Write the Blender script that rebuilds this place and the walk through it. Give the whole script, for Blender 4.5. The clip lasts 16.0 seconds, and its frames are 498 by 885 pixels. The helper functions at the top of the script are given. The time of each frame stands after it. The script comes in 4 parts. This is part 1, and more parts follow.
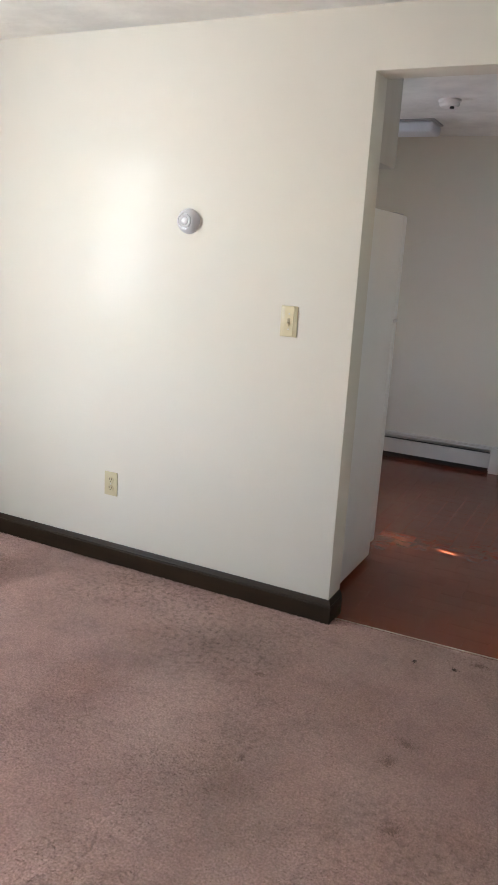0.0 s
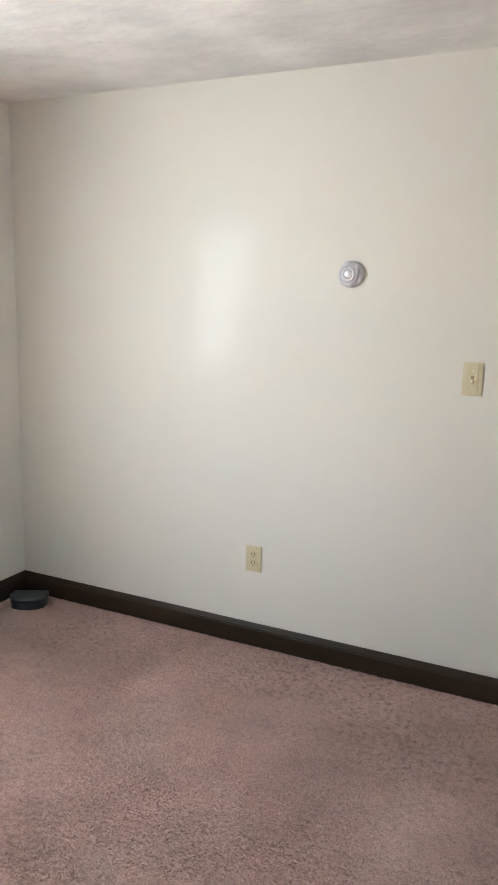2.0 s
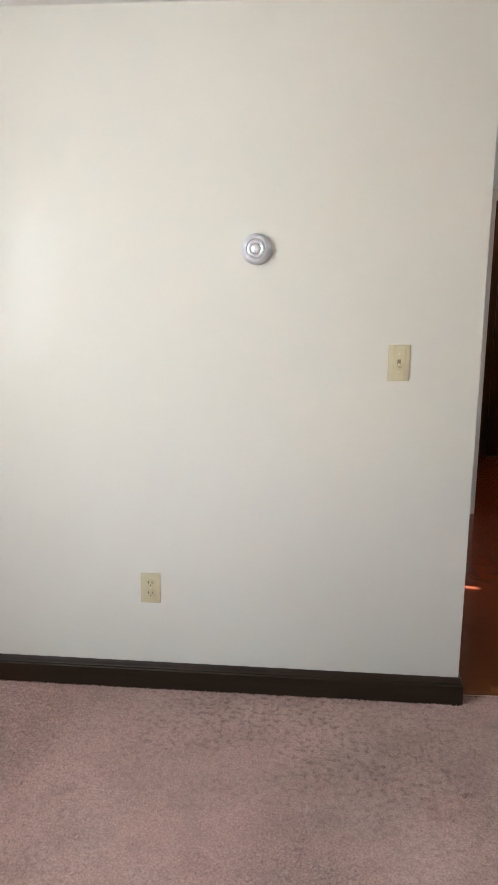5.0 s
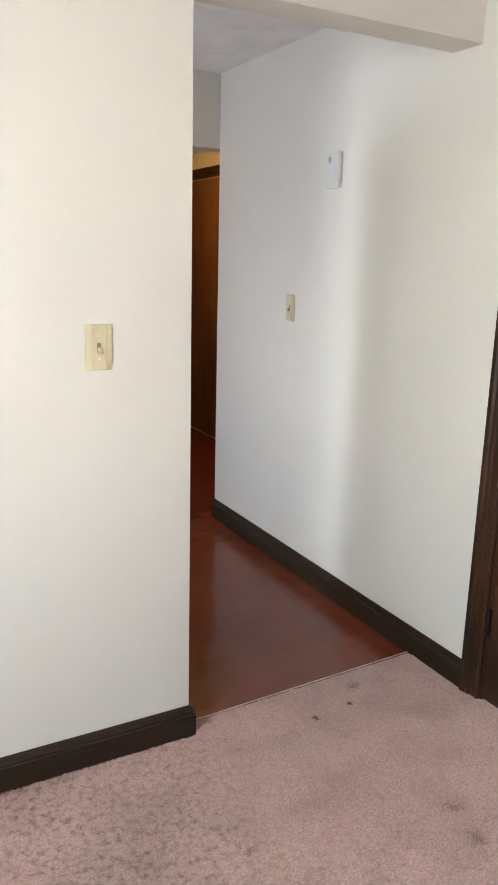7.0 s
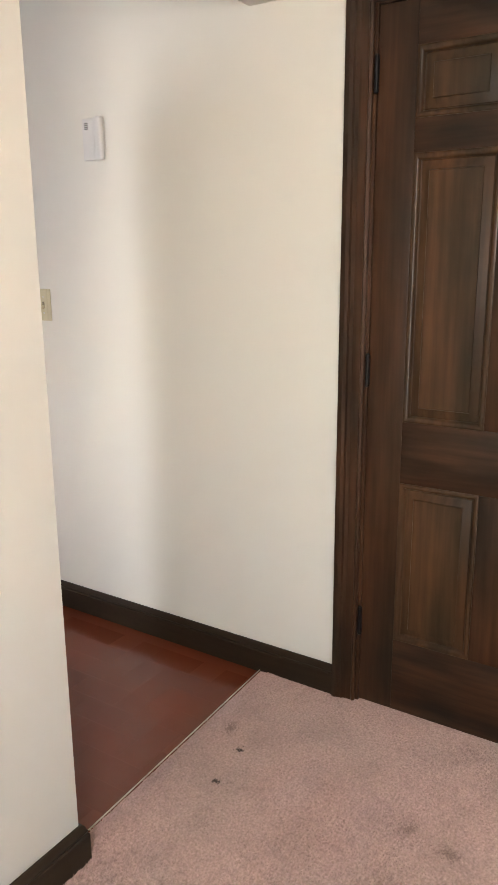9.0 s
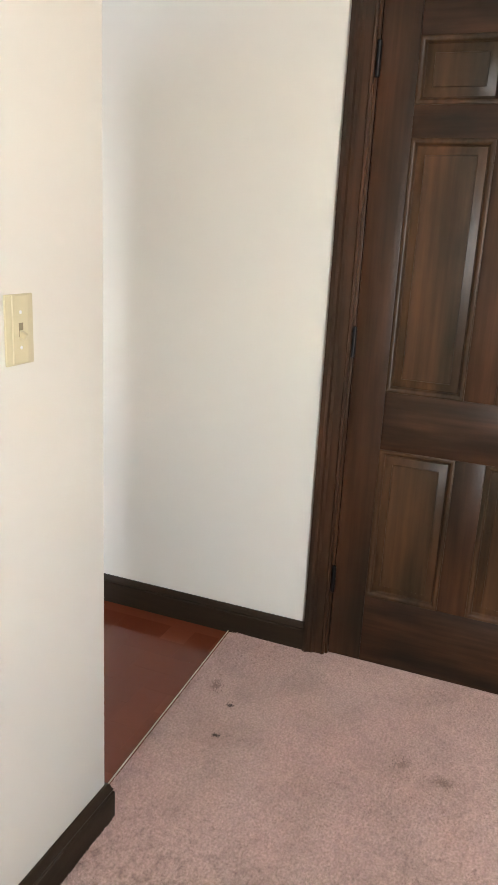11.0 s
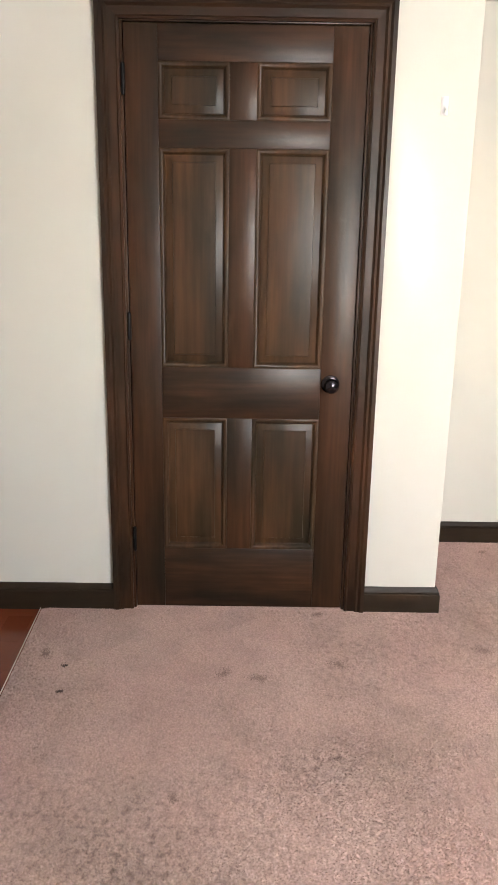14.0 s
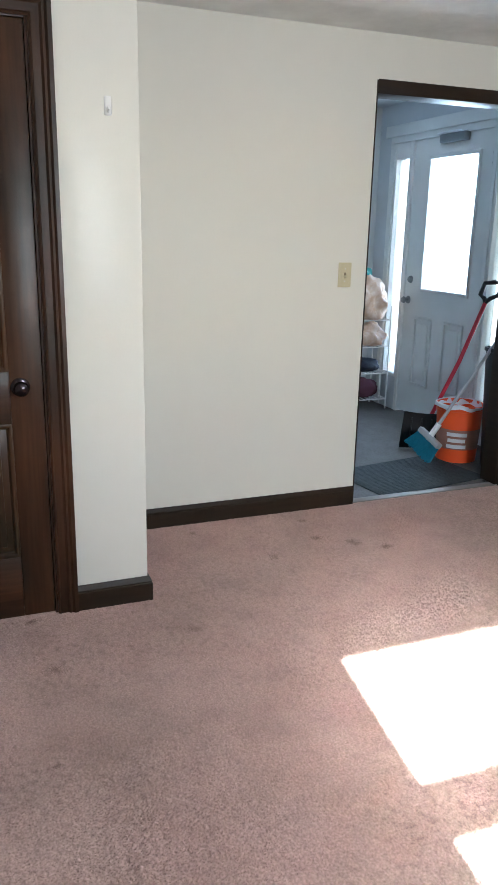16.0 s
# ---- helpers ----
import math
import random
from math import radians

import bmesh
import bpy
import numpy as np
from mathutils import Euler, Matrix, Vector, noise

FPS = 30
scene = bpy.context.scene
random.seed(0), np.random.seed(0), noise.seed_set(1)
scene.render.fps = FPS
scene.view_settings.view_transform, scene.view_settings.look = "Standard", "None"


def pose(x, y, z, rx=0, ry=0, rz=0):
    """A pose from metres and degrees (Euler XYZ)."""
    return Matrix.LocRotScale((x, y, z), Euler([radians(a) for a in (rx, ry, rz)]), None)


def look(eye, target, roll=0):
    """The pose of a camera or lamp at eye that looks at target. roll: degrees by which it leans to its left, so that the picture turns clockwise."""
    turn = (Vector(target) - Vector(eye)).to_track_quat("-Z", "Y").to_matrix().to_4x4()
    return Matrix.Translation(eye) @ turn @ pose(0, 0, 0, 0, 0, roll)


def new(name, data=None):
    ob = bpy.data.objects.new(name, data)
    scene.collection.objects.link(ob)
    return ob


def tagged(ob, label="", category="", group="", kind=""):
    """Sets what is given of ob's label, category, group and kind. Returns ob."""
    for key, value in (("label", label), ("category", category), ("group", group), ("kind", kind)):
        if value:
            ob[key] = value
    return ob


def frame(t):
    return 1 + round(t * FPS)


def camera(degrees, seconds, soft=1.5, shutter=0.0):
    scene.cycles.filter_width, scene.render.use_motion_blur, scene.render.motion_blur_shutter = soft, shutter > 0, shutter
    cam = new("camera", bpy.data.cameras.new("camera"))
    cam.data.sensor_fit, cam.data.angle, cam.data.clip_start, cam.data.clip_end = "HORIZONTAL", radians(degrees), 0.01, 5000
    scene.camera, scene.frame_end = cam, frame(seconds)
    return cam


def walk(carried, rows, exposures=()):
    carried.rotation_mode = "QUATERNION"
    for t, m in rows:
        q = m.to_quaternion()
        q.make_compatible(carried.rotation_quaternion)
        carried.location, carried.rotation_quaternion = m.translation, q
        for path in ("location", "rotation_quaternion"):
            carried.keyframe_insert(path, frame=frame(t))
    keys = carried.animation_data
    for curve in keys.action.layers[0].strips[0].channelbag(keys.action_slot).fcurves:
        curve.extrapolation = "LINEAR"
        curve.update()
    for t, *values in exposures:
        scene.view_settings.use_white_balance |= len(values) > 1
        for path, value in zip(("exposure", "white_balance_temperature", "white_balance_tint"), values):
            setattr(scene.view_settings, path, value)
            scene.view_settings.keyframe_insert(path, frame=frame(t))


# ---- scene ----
cam = camera(36.6, 16.0)
PATH = [
    (0, (0.009, 0.181, 1.466), (-0.849, 1.921, 0.981), 3.4),
    (0.5, (-0.195, 0.147, 1.473), (-0.988, 1.923, 1.008), 2.6),
    (1, (-0.335, 0.123, 1.482), (-1.142, 1.898, 1.037), 2.9),
    (1.5, (-0.522, 0.144, 1.46), (-1.399, 1.896, 1.058), 2.2),
    (2, (-0.74, 0.138, 1.495), (-1.592, 1.906, 1.111), 1.4),
    (2.5, (-0.831, 0.157, 1.468), (-1.693, 1.923, 1.1), 2.1),
    (3, (-0.999, 0.142, 1.443), (-1.815, 1.93, 1.073), 1.6),
    (5.5, (-1.568, 0.492, 1.472), (-1.445, 2.445, 1.06), 0.6),
    (6, (-1.687, 0.609, 1.473), (-1.237, 2.508, 1.033), 0.6),
    (6.5, (-1.752, 0.804, 1.454), (-1.056, 2.621, 0.993), 0.2),
    (7, (-1.786, 1.015, 1.455), (-0.849, 2.716, 0.977), 1.5),
    (7.5, (-1.848, 1.186, 1.45), (-0.659, 2.723, 0.975), 1.3),
    (8, (-1.965, 1.359, 1.45), (-0.554, 2.688, 0.96), 1.2),
    (8.5, (-1.986, 1.534, 1.43), (-0.478, 2.751, 0.934), 0.2),
    (9, (-1.982, 1.741, 1.41), (-0.352, 2.797, 0.93), -0.4),
    (9.2, (-1.999, 1.805, 1.412), (-0.33, 2.795, 0.928), -0.2),
    (11.3, (-2.273, 2.081, 1.395), (-0.478, 2.775, 0.849), 2.8),
    (11.5, (-2.301, 2.084, 1.393), (-0.509, 2.778, 0.838), 2.3),
    (12, (-2.37, 2.084, 1.395), (-0.574, 2.753, 0.824), 1.4),
    (12.5, (-2.455, 2.173, 1.398), (-0.607, 2.686, 0.832), 1.6),
    (13, (-2.552, 2.241, 1.398), (-0.655, 2.541, 0.842), 2.1),
    (13.5, (-2.593, 2.243, 1.414), (-0.672, 2.376, 0.875), 1.9),
    (14, (-2.613, 2.227, 1.385), (-0.682, 2.216, 0.864), 0.9),
    (14.5, (-2.618, 2.183, 1.395), (-0.698, 2.02, 0.859), 0.6),
    (15, (-2.611, 2.201, 1.407), (-0.725, 1.821, 0.862), 0.5),
    (15.5, (-2.622, 2.152, 1.423), (-0.774, 1.617, 0.874), 0.8),
    (16, (-2.639, 2.123, 1.438), (-0.85, 1.417, 0.889), 1.2),
]
EXPOSURE = [(0.0, 4.06, 6450, 10), (3.0, 3.74, 6450, 10), (5.5, 3.98, 6400, 10), (6.5, 4.27, 6450, 10), (7.0, 4.43, 6450, 10), (8.0, 4.52, 6700, 11), (8.5, 4.37, 6800, 11), (9.0, 4.47, 7300, 14), (11.5, 4.5, 6750, 11), (14.0, 4.48, 6900, 12), (15.0, 4.2, 6550, 11), (16.0, 3.70, 6080, 8)]
walk(cam, [(t, look(eye, target, roll)) for t, eye, target, roll in PATH], EXPOSURE)

# ---- world and light ----
SUN = Vector((1.0, -0.142, -0.714))
world = bpy.data.worlds.new("sky")
world.use_nodes = True
scene.world = world
wn = world.node_tree.nodes
sky = wn.new("ShaderNodeTexSky")
sky.sky_type, sky.sun_disc = "NISHITA", False
sky.sun_elevation, sky.sun_rotation = radians(35.3), radians(278.1)
wn["Background"].inputs["Strength"].default_value = 0.1
world.node_tree.links.new(sky.outputs[0], wn["Background"].inputs["Color"])
sun = new("sun", bpy.data.lights.new("sun", "SUN"))
sun.data.energy, sun.data.angle, sun.data.color = 5.0, radians(0.53), (1.0, 0.95, 0.88)
sun.matrix_world = look((-12, 3, 9), Vector((-12, 3, 9)) + SUN)


def window_light(name, eye, target, w, h, watts, color):
    lamp = new(name, bpy.data.lights.new(name, "AREA"))
    lamp.data.shape, lamp.data.size, lamp.data.size_y = "RECTANGLE", w, h
    lamp.data.energy, lamp.data.color = watts, color
    lamp.matrix_world = look(eye, target)
    return lamp


DAY = (0.88, 0.94, 1.0)
window_light("living_window_light", (-3.31, 0.88, 1.50), (0, 0.84, 1.12), 0.92, 1.05, 3.6, DAY)
kitchen_light = window_light("kitchen_window_light", (-3.30, 4.33, 1.25), (0.045, 3.93, 0.95), 0.34, 0.50, 0.80, (0.72, 0.82, 1.0))
kitchen_light.data.spread = radians(105)
window_light("porch_door_light", (2.13, -1.34, 1.48), (2.13, 3, 1.48), 0.56, 0.94, 2.2, (0.56, 0.76, 1.0))
window_light("porch_side_light", (2.80, -1.34, 1.13), (2.80, 3, 1.13), 0.16, 1.68, 0.12, (0.56, 0.76, 1.0))


# ---- materials ----
def material(name, color, rough=0.6, metal=0.0, other=None, scale=(6, 6, 6), amount=0.5, fine=0, bump=0.0, bump_scale=200.0,
             coarse_bump=0.0, coarse_scale=12.0, coarse_dist=0.01, grain=None, vary=0.0, rough_vary=0.08, spec=0.5, detail=6.0, contrast=(0.35, 0.65)):
    m = bpy.data.materials.new(name)
    m.use_nodes = True
    n, l = m.node_tree.nodes, m.node_tree.links
    b = n["Principled BSDF"]
    b.inputs["Metallic"].default_value = metal
    b.inputs["Specular IOR Level"].default_value = spec
    tc = n.new("ShaderNodeTexCoord")
    mp = n.new("ShaderNodeMapping")
    mp.inputs["Scale"].default_value = scale
    l.new(tc.outputs["Object"], mp.inputs["Vector"])
    no = n.new("ShaderNodeTexNoise")
    no.inputs["Scale"].default_value, no.inputs["Detail"].default_value = 1.0, detail
    l.new(mp.outputs[0], no.inputs["Vector"])
    ramp = n.new("ShaderNodeMapRange")
    ramp.inputs["From Min"].default_value, ramp.inputs["From Max"].default_value = contrast
    ramp.inputs["To Max"].default_value = amount
    l.new(no.outputs["Fac"], ramp.inputs["Value"])
    mix = n.new("ShaderNodeMix")
    mix.data_type = "RGBA"
    mix.inputs["A"].default_value = (*color, 1)
    mix.inputs["B"].default_value = (*(other or tuple(c * 0.8 for c in color)), 1)
    l.new(ramp.outputs[0], mix.inputs["Factor"])
    out = mix.outputs["Result"]
    if fine:
        f = n.new("ShaderNodeTexNoise")
        f.inputs["Scale"].default_value, f.inputs["Detail"].default_value = fine, 3.0
        l.new(tc.outputs["Object"], f.inputs["Vector"])
        if grain:
            gm = n.new("ShaderNodeMapping")
            gm.inputs["Scale"].default_value = grain
            l.new(tc.outputs["Object"], gm.inputs["Vector"])
            l.new(gm.outputs[0], f.inputs["Vector"])
        fr = n.new("ShaderNodeMapRange")
        fr.inputs["From Min"].default_value, fr.inputs["From Max"].default_value = 0.3, 0.7
        fr.inputs["To Min"].default_value, fr.inputs["To Max"].default_value = 0.72, 1.25
        l.new(f.outputs["Fac"], fr.inputs["Value"])
        mu = n.new("ShaderNodeVectorMath")
        mu.operation = "SCALE"
        l.new(out, mu.inputs[0])
        l.new(fr.outputs[0], mu.inputs["Scale"])
        out = mu.outputs[0]
    if vary:
        oi = n.new("ShaderNodeObjectInfo")
        vr = n.new("ShaderNodeMapRange")
        vr.inputs["To Min"].default_value, vr.inputs["To Max"].default_value = 1 - vary, 1 + vary
        l.new(oi.outputs["Random"], vr.inputs["Value"])
        mv = n.new("ShaderNodeVectorMath")
        mv.operation = "SCALE"
        l.new(out, mv.inputs[0])
        l.new(vr.outputs[0], mv.inputs["Scale"])
        out = mv.outputs[0]
    l.new(out, b.inputs["Base Color"])
    rr = n.new("ShaderNodeMapRange")
    rr.inputs["To Min"].default_value, rr.inputs["To Max"].default_value = rough - rough_vary, min(1, rough + rough_vary)
    l.new(no.outputs["Fac"], rr.inputs["Value"])
    l.new(rr.outputs[0], b.inputs["Roughness"])
    normal = None
    for strength, sc, dist in ((coarse_bump, coarse_scale, coarse_dist), (bump, bump_scale, 0.002)):
        if strength:
            t = n.new("ShaderNodeTexNoise")
            t.inputs["Scale"].default_value, t.inputs["Detail"].default_value = sc, 4.0
            l.new(tc.outputs["Object"], t.inputs["Vector"])
            bp = n.new("ShaderNodeBump")
            bp.inputs["Strength"].default_value, bp.inputs["Distance"].default_value = strength, dist
            l.new(t.outputs["Fac"], bp.inputs["Height"])
            if normal:
                l.new(normal, bp.inputs["Normal"])
            normal = bp.outputs[0]
    if normal:
        l.new(normal, b.inputs["Normal"])
    return m


def glowing(name, color, strength):
    m = bpy.data.materials.new(name)
    m.use_nodes = True
    b = m.node_tree.nodes["Principled BSDF"]
    b.inputs["Base Color"].default_value = (*color, 1)
    b.inputs["Emission Color"].default_value = (*color, 1)
    b.inputs["Emission Strength"].default_value = strength
    return m


def clear_glass(name):
    m = bpy.data.materials.new(name)
    m.use_nodes = True
    b = m.node_tree.nodes["Principled BSDF"]
    b.inputs["Base Color"].default_value = (0.95, 0.98, 0.97, 1)
    b.inputs["Roughness"].default_value = 0.02
    b.inputs["Transmission Weight"].default_value = 1.0
    b.inputs["IOR"].default_value = 1.05
    return m


PAINT = material("wall_paint", (0.73, 0.71, 0.635), 0.42, other=(0.70, 0.68, 0.61), scale=(0.9, 0.9, 0.7), bump=0.10, bump_scale=110,
                 rough_vary=0.06, detail=1.0, contrast=(0.1, 0.9), amount=0.8, spec=0.13)
PAINT.node_tree.nodes["Principled BSDF"].inputs["Coat Weight"].default_value = 0.15
PAINT.node_tree.nodes["Principled BSDF"].inputs["Coat Roughness"].default_value = 0.15
PLASTER = material("ceiling_plaster", (0.84, 0.85, 0.82), 0.7, other=(0.66, 0.67, 0.65), scale=(4.0, 4.0, 4.0), coarse_bump=1.0, coarse_dist=0.03,
                   coarse_scale=3.2, bump=0.35, bump_scale=60, amount=0.8)


def carpet_material(name, light, dark):
    m = bpy.data.materials.new(name)
    m.use_nodes = True
    n, l = m.node_tree.nodes, m.node_tree.links
    b = n["Principled BSDF"]
    b.inputs["Roughness"].default_value = 0.95
    b.inputs["Specular IOR Level"].default_value = 0.08
    b.inputs["Diffuse Roughness"].default_value = 1.0
    tc = n.new("ShaderNodeTexCoord")

    def layer(scale, detail, lo, hi, to0, to1, warp=0.0):
        t = n.new("ShaderNodeTexNoise")
        t.inputs["Scale"].default_value, t.inputs["Detail"].default_value, t.inputs["Distortion"].default_value = scale, detail, warp
        l.new(tc.outputs["Object"], t.inputs["Vector"])
        r = n.new("ShaderNodeMapRange")
        for k, v in zip(("From Min", "From Max", "To Min", "To Max"), (lo, hi, to0, to1)):
            r.inputs[k].default_value = v
        l.new(t.outputs["Fac"], r.inputs["Value"])
        return t.outputs["Fac"], r.outputs[0]

    def times(p, q):
        t = n.new("ShaderNodeMath")
        t.operation = "MULTIPLY"
        l.new(p, t.inputs[0])
        l.new(q, t.inputs[1])
        return t.outputs[0]

    _, wear = layer(1.4, 6, 0.38, 0.64, 0.0, 1.0, 0.2)
    _, zone_noise = layer(1.1, 4, 0.38, 0.60, 0.25, 1.0, 0.5)
    xyz = n.new("ShaderNodeSeparateXYZ")
    l.new(tc.outputs["Object"], xyz.inputs[0])
    lane = n.new("ShaderNodeMapRange")
    for k, v in zip(("From Min", "From Max", "To Min", "To Max"), (-1.05, -0.80, 1.0, 0.0)):
        lane.inputs[k].default_value = v
    l.new(xyz.outputs["X"], lane.inputs["Value"])
    strip = n.new("ShaderNodeMapRange")
    for k, v in zip(("From Min", "From Max", "To Min", "To Max"), (2.15, 2.6, 0.0, 0.50)):
        strip.inputs[k].default_value = v
    l.new(xyz.outputs["Y"], strip.inputs["Value"])
    thick = n.new("ShaderNodeMath")
    thick.operation = "ADD"
    base = n.new("ShaderNodeMapRange")
    for k, v in zip(("From Min", "From Max", "To Min", "To Max"), (1.95, 2.5, 0.38, 0.18)):
        base.inputs[k].default_value = v
    l.new(xyz.outputs["Y"], base.inputs["Value"])
    l.new(base.outputs[0], thick.inputs[1])
    l.new(times(strip.outputs[0], lane.outputs[0]), thick.inputs[0])
    zone = times(zone_noise, thick.outputs[0])
    _, patch = layer(7.0, 9, 0.44, 0.70, 1.03, 0.90, 0.15)
    crush_raw, crush = layer(50.0, 6, 0.46, 0.70, 0.0, 0.80, 0.4)
    tuft_raw, tuft = layer(150.0, 3, 0.32, 0.68, 0.80, 1.18)
    mix = n.new("ShaderNodeMix")
    mix.data_type = "RGBA"
    mix.inputs["A"].default_value, mix.inputs["B"].default_value = (*light, 1), (*dark, 1)
    l.new(wear, mix.inputs["Factor"])
    sc = n.new("ShaderNodeVectorMath")
    sc.operation = "SCALE"
    l.new(mix.outputs["Result"], sc.inputs[0])
    inv = n.new("ShaderNodeMath")
    inv.operation = "SUBTRACT"
    inv.inputs[0].default_value = 1.07
    l.new(times(crush, zone), inv.inputs[1])
    l.new(times(times(patch, inv.outputs[0]), tuft), sc.inputs["Scale"])
    l.new(sc.outputs[0], b.inputs["Base Color"])
    prev = None
    for raw, strength, dist in ((crush_raw, 0.8, 0.012), (tuft_raw, 0.6, 0.003)):
        bp = n.new("ShaderNodeBump")
        bp.inputs["Strength"].default_value, bp.inputs["Distance"].default_value = strength, dist
        l.new(raw, bp.inputs["Height"])
        if prev:
            l.new(prev, bp.inputs["Normal"])
        prev = bp.outputs[0]
    l.new(prev, b.inputs["Normal"])
    return m


CARPET = carpet_material("carpet_pile", (0.500, 0.342, 0.303), (0.452, 0.325, 0.283))
FAINT = material("carpet_spot", (0.36, 0.250, 0.215), 0.95, fine=260.0, spec=0.1)
STAIN = material("carpet_stain", (0.11, 0.085, 0.075), 0.95, fine=260.0, bump=1.0, bump_scale=230, spec=0.1)
WOOD_V = material("stained_wood_upright", (0.064, 0.027, 0.013), 0.34, other=(0.015, 0.011, 0.007), scale=(7, 7, 2.2), fine=1.0, grain=(60, 60, 3), contrast=(0.32, 0.68), bump=0.12,
                  bump_scale=160, amount=0.95, detail=4, spec=0.26)
WOOD_H = material("stained_wood_level", (0.060, 0.026, 0.013), 0.34, other=(0.014, 0.010, 0.007), scale=(6, 3.0, 14), fine=1.0, grain=(60, 4, 70), contrast=(0.32, 0.68), bump=0.12,
                  bump_scale=160, amount=0.95, detail=5, spec=0.26)
WOOD_L = material("brown_veneer", (0.20, 0.095, 0.038), 0.4, other=(0.13, 0.06, 0.026), scale=(5, 5, 1.2), fine=1.0, grain=(60, 60, 3), bump=0.1)
WOOD_P = material("stained_wood_panel", (0.080, 0.037, 0.017), 0.32, other=(0.021, 0.015, 0.008), scale=(9, 9, 2.4), fine=1.0, grain=(55, 55, 3), contrast=(0.32, 0.68), bump=0.12,
                  bump_scale=160, amount=0.95, detail=4, spec=0.26)
BASE = material("baseboard_stain", (0.030, 0.018, 0.010), 0.45, other=(0.014, 0.009, 0.006), scale=(4, 4, 30), bump=0.15, bump_scale=150, spec=0.22)
IVORY = material("ivory_plastic", (0.58, 0.52, 0.34), 0.35, other=(0.53, 0.47, 0.30), scale=(20, 20, 20))
SLOT = material("ivory_shade", (0.24, 0.20, 0.12), 0.5)
DARK = material("slot_black", (0.02, 0.018, 0.016), 0.5)
WHITE = material("white_plastic", (0.84, 0.84, 0.83), 0.4, other=(0.70, 0.69, 0.66), scale=(15, 15, 15))
STEEL = material("dull_steel", (0.22, 0.24, 0.25), 0.4, metal=0.6)
SILVER = material("satin_silver", (0.72, 0.73, 0.75), 0.32, metal=0.6, other=(0.6, 0.61, 0.63), scale=(30, 30, 30))
BRONZE = material("dark_bronze", (0.035, 0.028, 0.032), 0.2, metal=0.85, other=(0.02, 0.016, 0.018), scale=(30, 30, 30))
IRON = material("black_hinge", (0.018, 0.016, 0.016), 0.4, metal=0.7)
ENAMEL = material("appliance_enamel", (0.76, 0.77, 0.76), 0.42, other=(0.72, 0.73, 0.72), scale=(3, 3, 3), bump=0.15, bump_scale=400)
CABINET = material("cabinet_laminate", (0.56, 0.53, 0.47), 0.45, other=(0.48, 0.45, 0.40), scale=(10, 10, 1.5))
BRICK = material("red_brick_vinyl", (0.150, 0.034, 0.015), 0.17, other=(0.125, 0.029, 0.013), scale=(3, 3, 3), amount=0.6, vary=0.05,
                 rough_vary=0.05, spec=0.45, coarse_bump=0.25, coarse_scale=14.0, coarse_dist=0.004, detail=1.0, contrast=(0.1, 0.9))
GROUT = material("brick_joint", (0.165, 0.042, 0.020), 0.25, other=(0.15, 0.038, 0.018), scale=(6, 6, 6), detail=1.0, contrast=(0.1, 0.9),
                 rough_vary=0.02, spec=0.35)
STRIP = material("pale_edge_strip", (0.55, 0.47, 0.38), 0.5, other=(0.3, 0.22, 0.16), scale=(14, 14, 14))
METAL_STRIP = material("worn_metal_strip", (0.22, 0.20, 0.18), 0.5, metal=0.4, other=(0.25, 0.2, 0.16), scale=(40, 40, 40))
HEATER = material("heater_enamel", (0.68, 0.67, 0.64), 0.4, other=(0.60, 0.59, 0.56), scale=(6, 6, 6))
PORCH_WALL = material("porch_paint", (0.50, 0.52, 0.54), 0.5, other=(0.44, 0.46, 0.48), scale=(3, 3, 3), bump=0.1)
PORCH_DOOR = material("painted_steel_door", (0.62, 0.62, 0.60), 0.42, other=(0.56, 0.56, 0.54), scale=(4, 4, 4))
PORCH_FLOOR = material("porch_floor_paint", (0.12, 0.11, 0.105), 0.65, other=(0.085, 0.075, 0.07), scale=(7, 7, 7), fine=90.0, bump=0.3)
MAT = material("ribbed_mat", (0.045, 0.055, 0.060), 0.85, other=(0.03, 0.037, 0.04), scale=(25, 25, 25), fine=300.0, bump=0.8, bump_scale=300)
ORANGE = material("orange_plastic", (0.85, 0.10, 0.02), 0.38, other=(0.75, 0.085, 0.02), scale=(8, 8, 8))
GREYBAND = material("grey_print", (0.36, 0.17, 0.13), 0.5)
RED = material("red_tube", (0.55, 0.02, 0.04), 0.35)
BLACKP = material("black_plastic", (0.018, 0.018, 0.020), 0.42, other=(0.012, 0.012, 0.013), scale=(12, 12, 12))
GREYTUBE = material("grey_tube", (0.42, 0.43, 0.44), 0.4)
CYAN = material("cyan_bristle", (0.02, 0.25, 0.38), 0.6, other=(0.01, 0.15, 0.26), scale=(60, 60, 20))
TEAL = material("teal_cloth", (0.03, 0.22, 0.20), 0.8)
BAG = material("clear_film_bag", (0.46, 0.28, 0.18), 0.4, other=(0.68, 0.56, 0.48), scale=(18, 18, 18), coarse_bump=0.6, coarse_scale=22)
LINER = material("white_film_liner", (0.80, 0.80, 0.82), 0.3, other=(0.72, 0.70, 0.72), scale=(22, 22, 22), coarse_bump=0.6, coarse_scale=25)
PUCK = material("grey_white_plastic", (0.60, 0.60, 0.63), 0.45, other=(0.55, 0.55, 0.58), scale=(15, 15, 15))
WIRE = material("white_wire", (0.70, 0.70, 0.68), 0.35)
PLUM = material("plum_cloth", (0.10, 0.03, 0.05), 0.85)
NAVY = material("dark_navy_cloth", (0.02, 0.025, 0.04), 0.8)
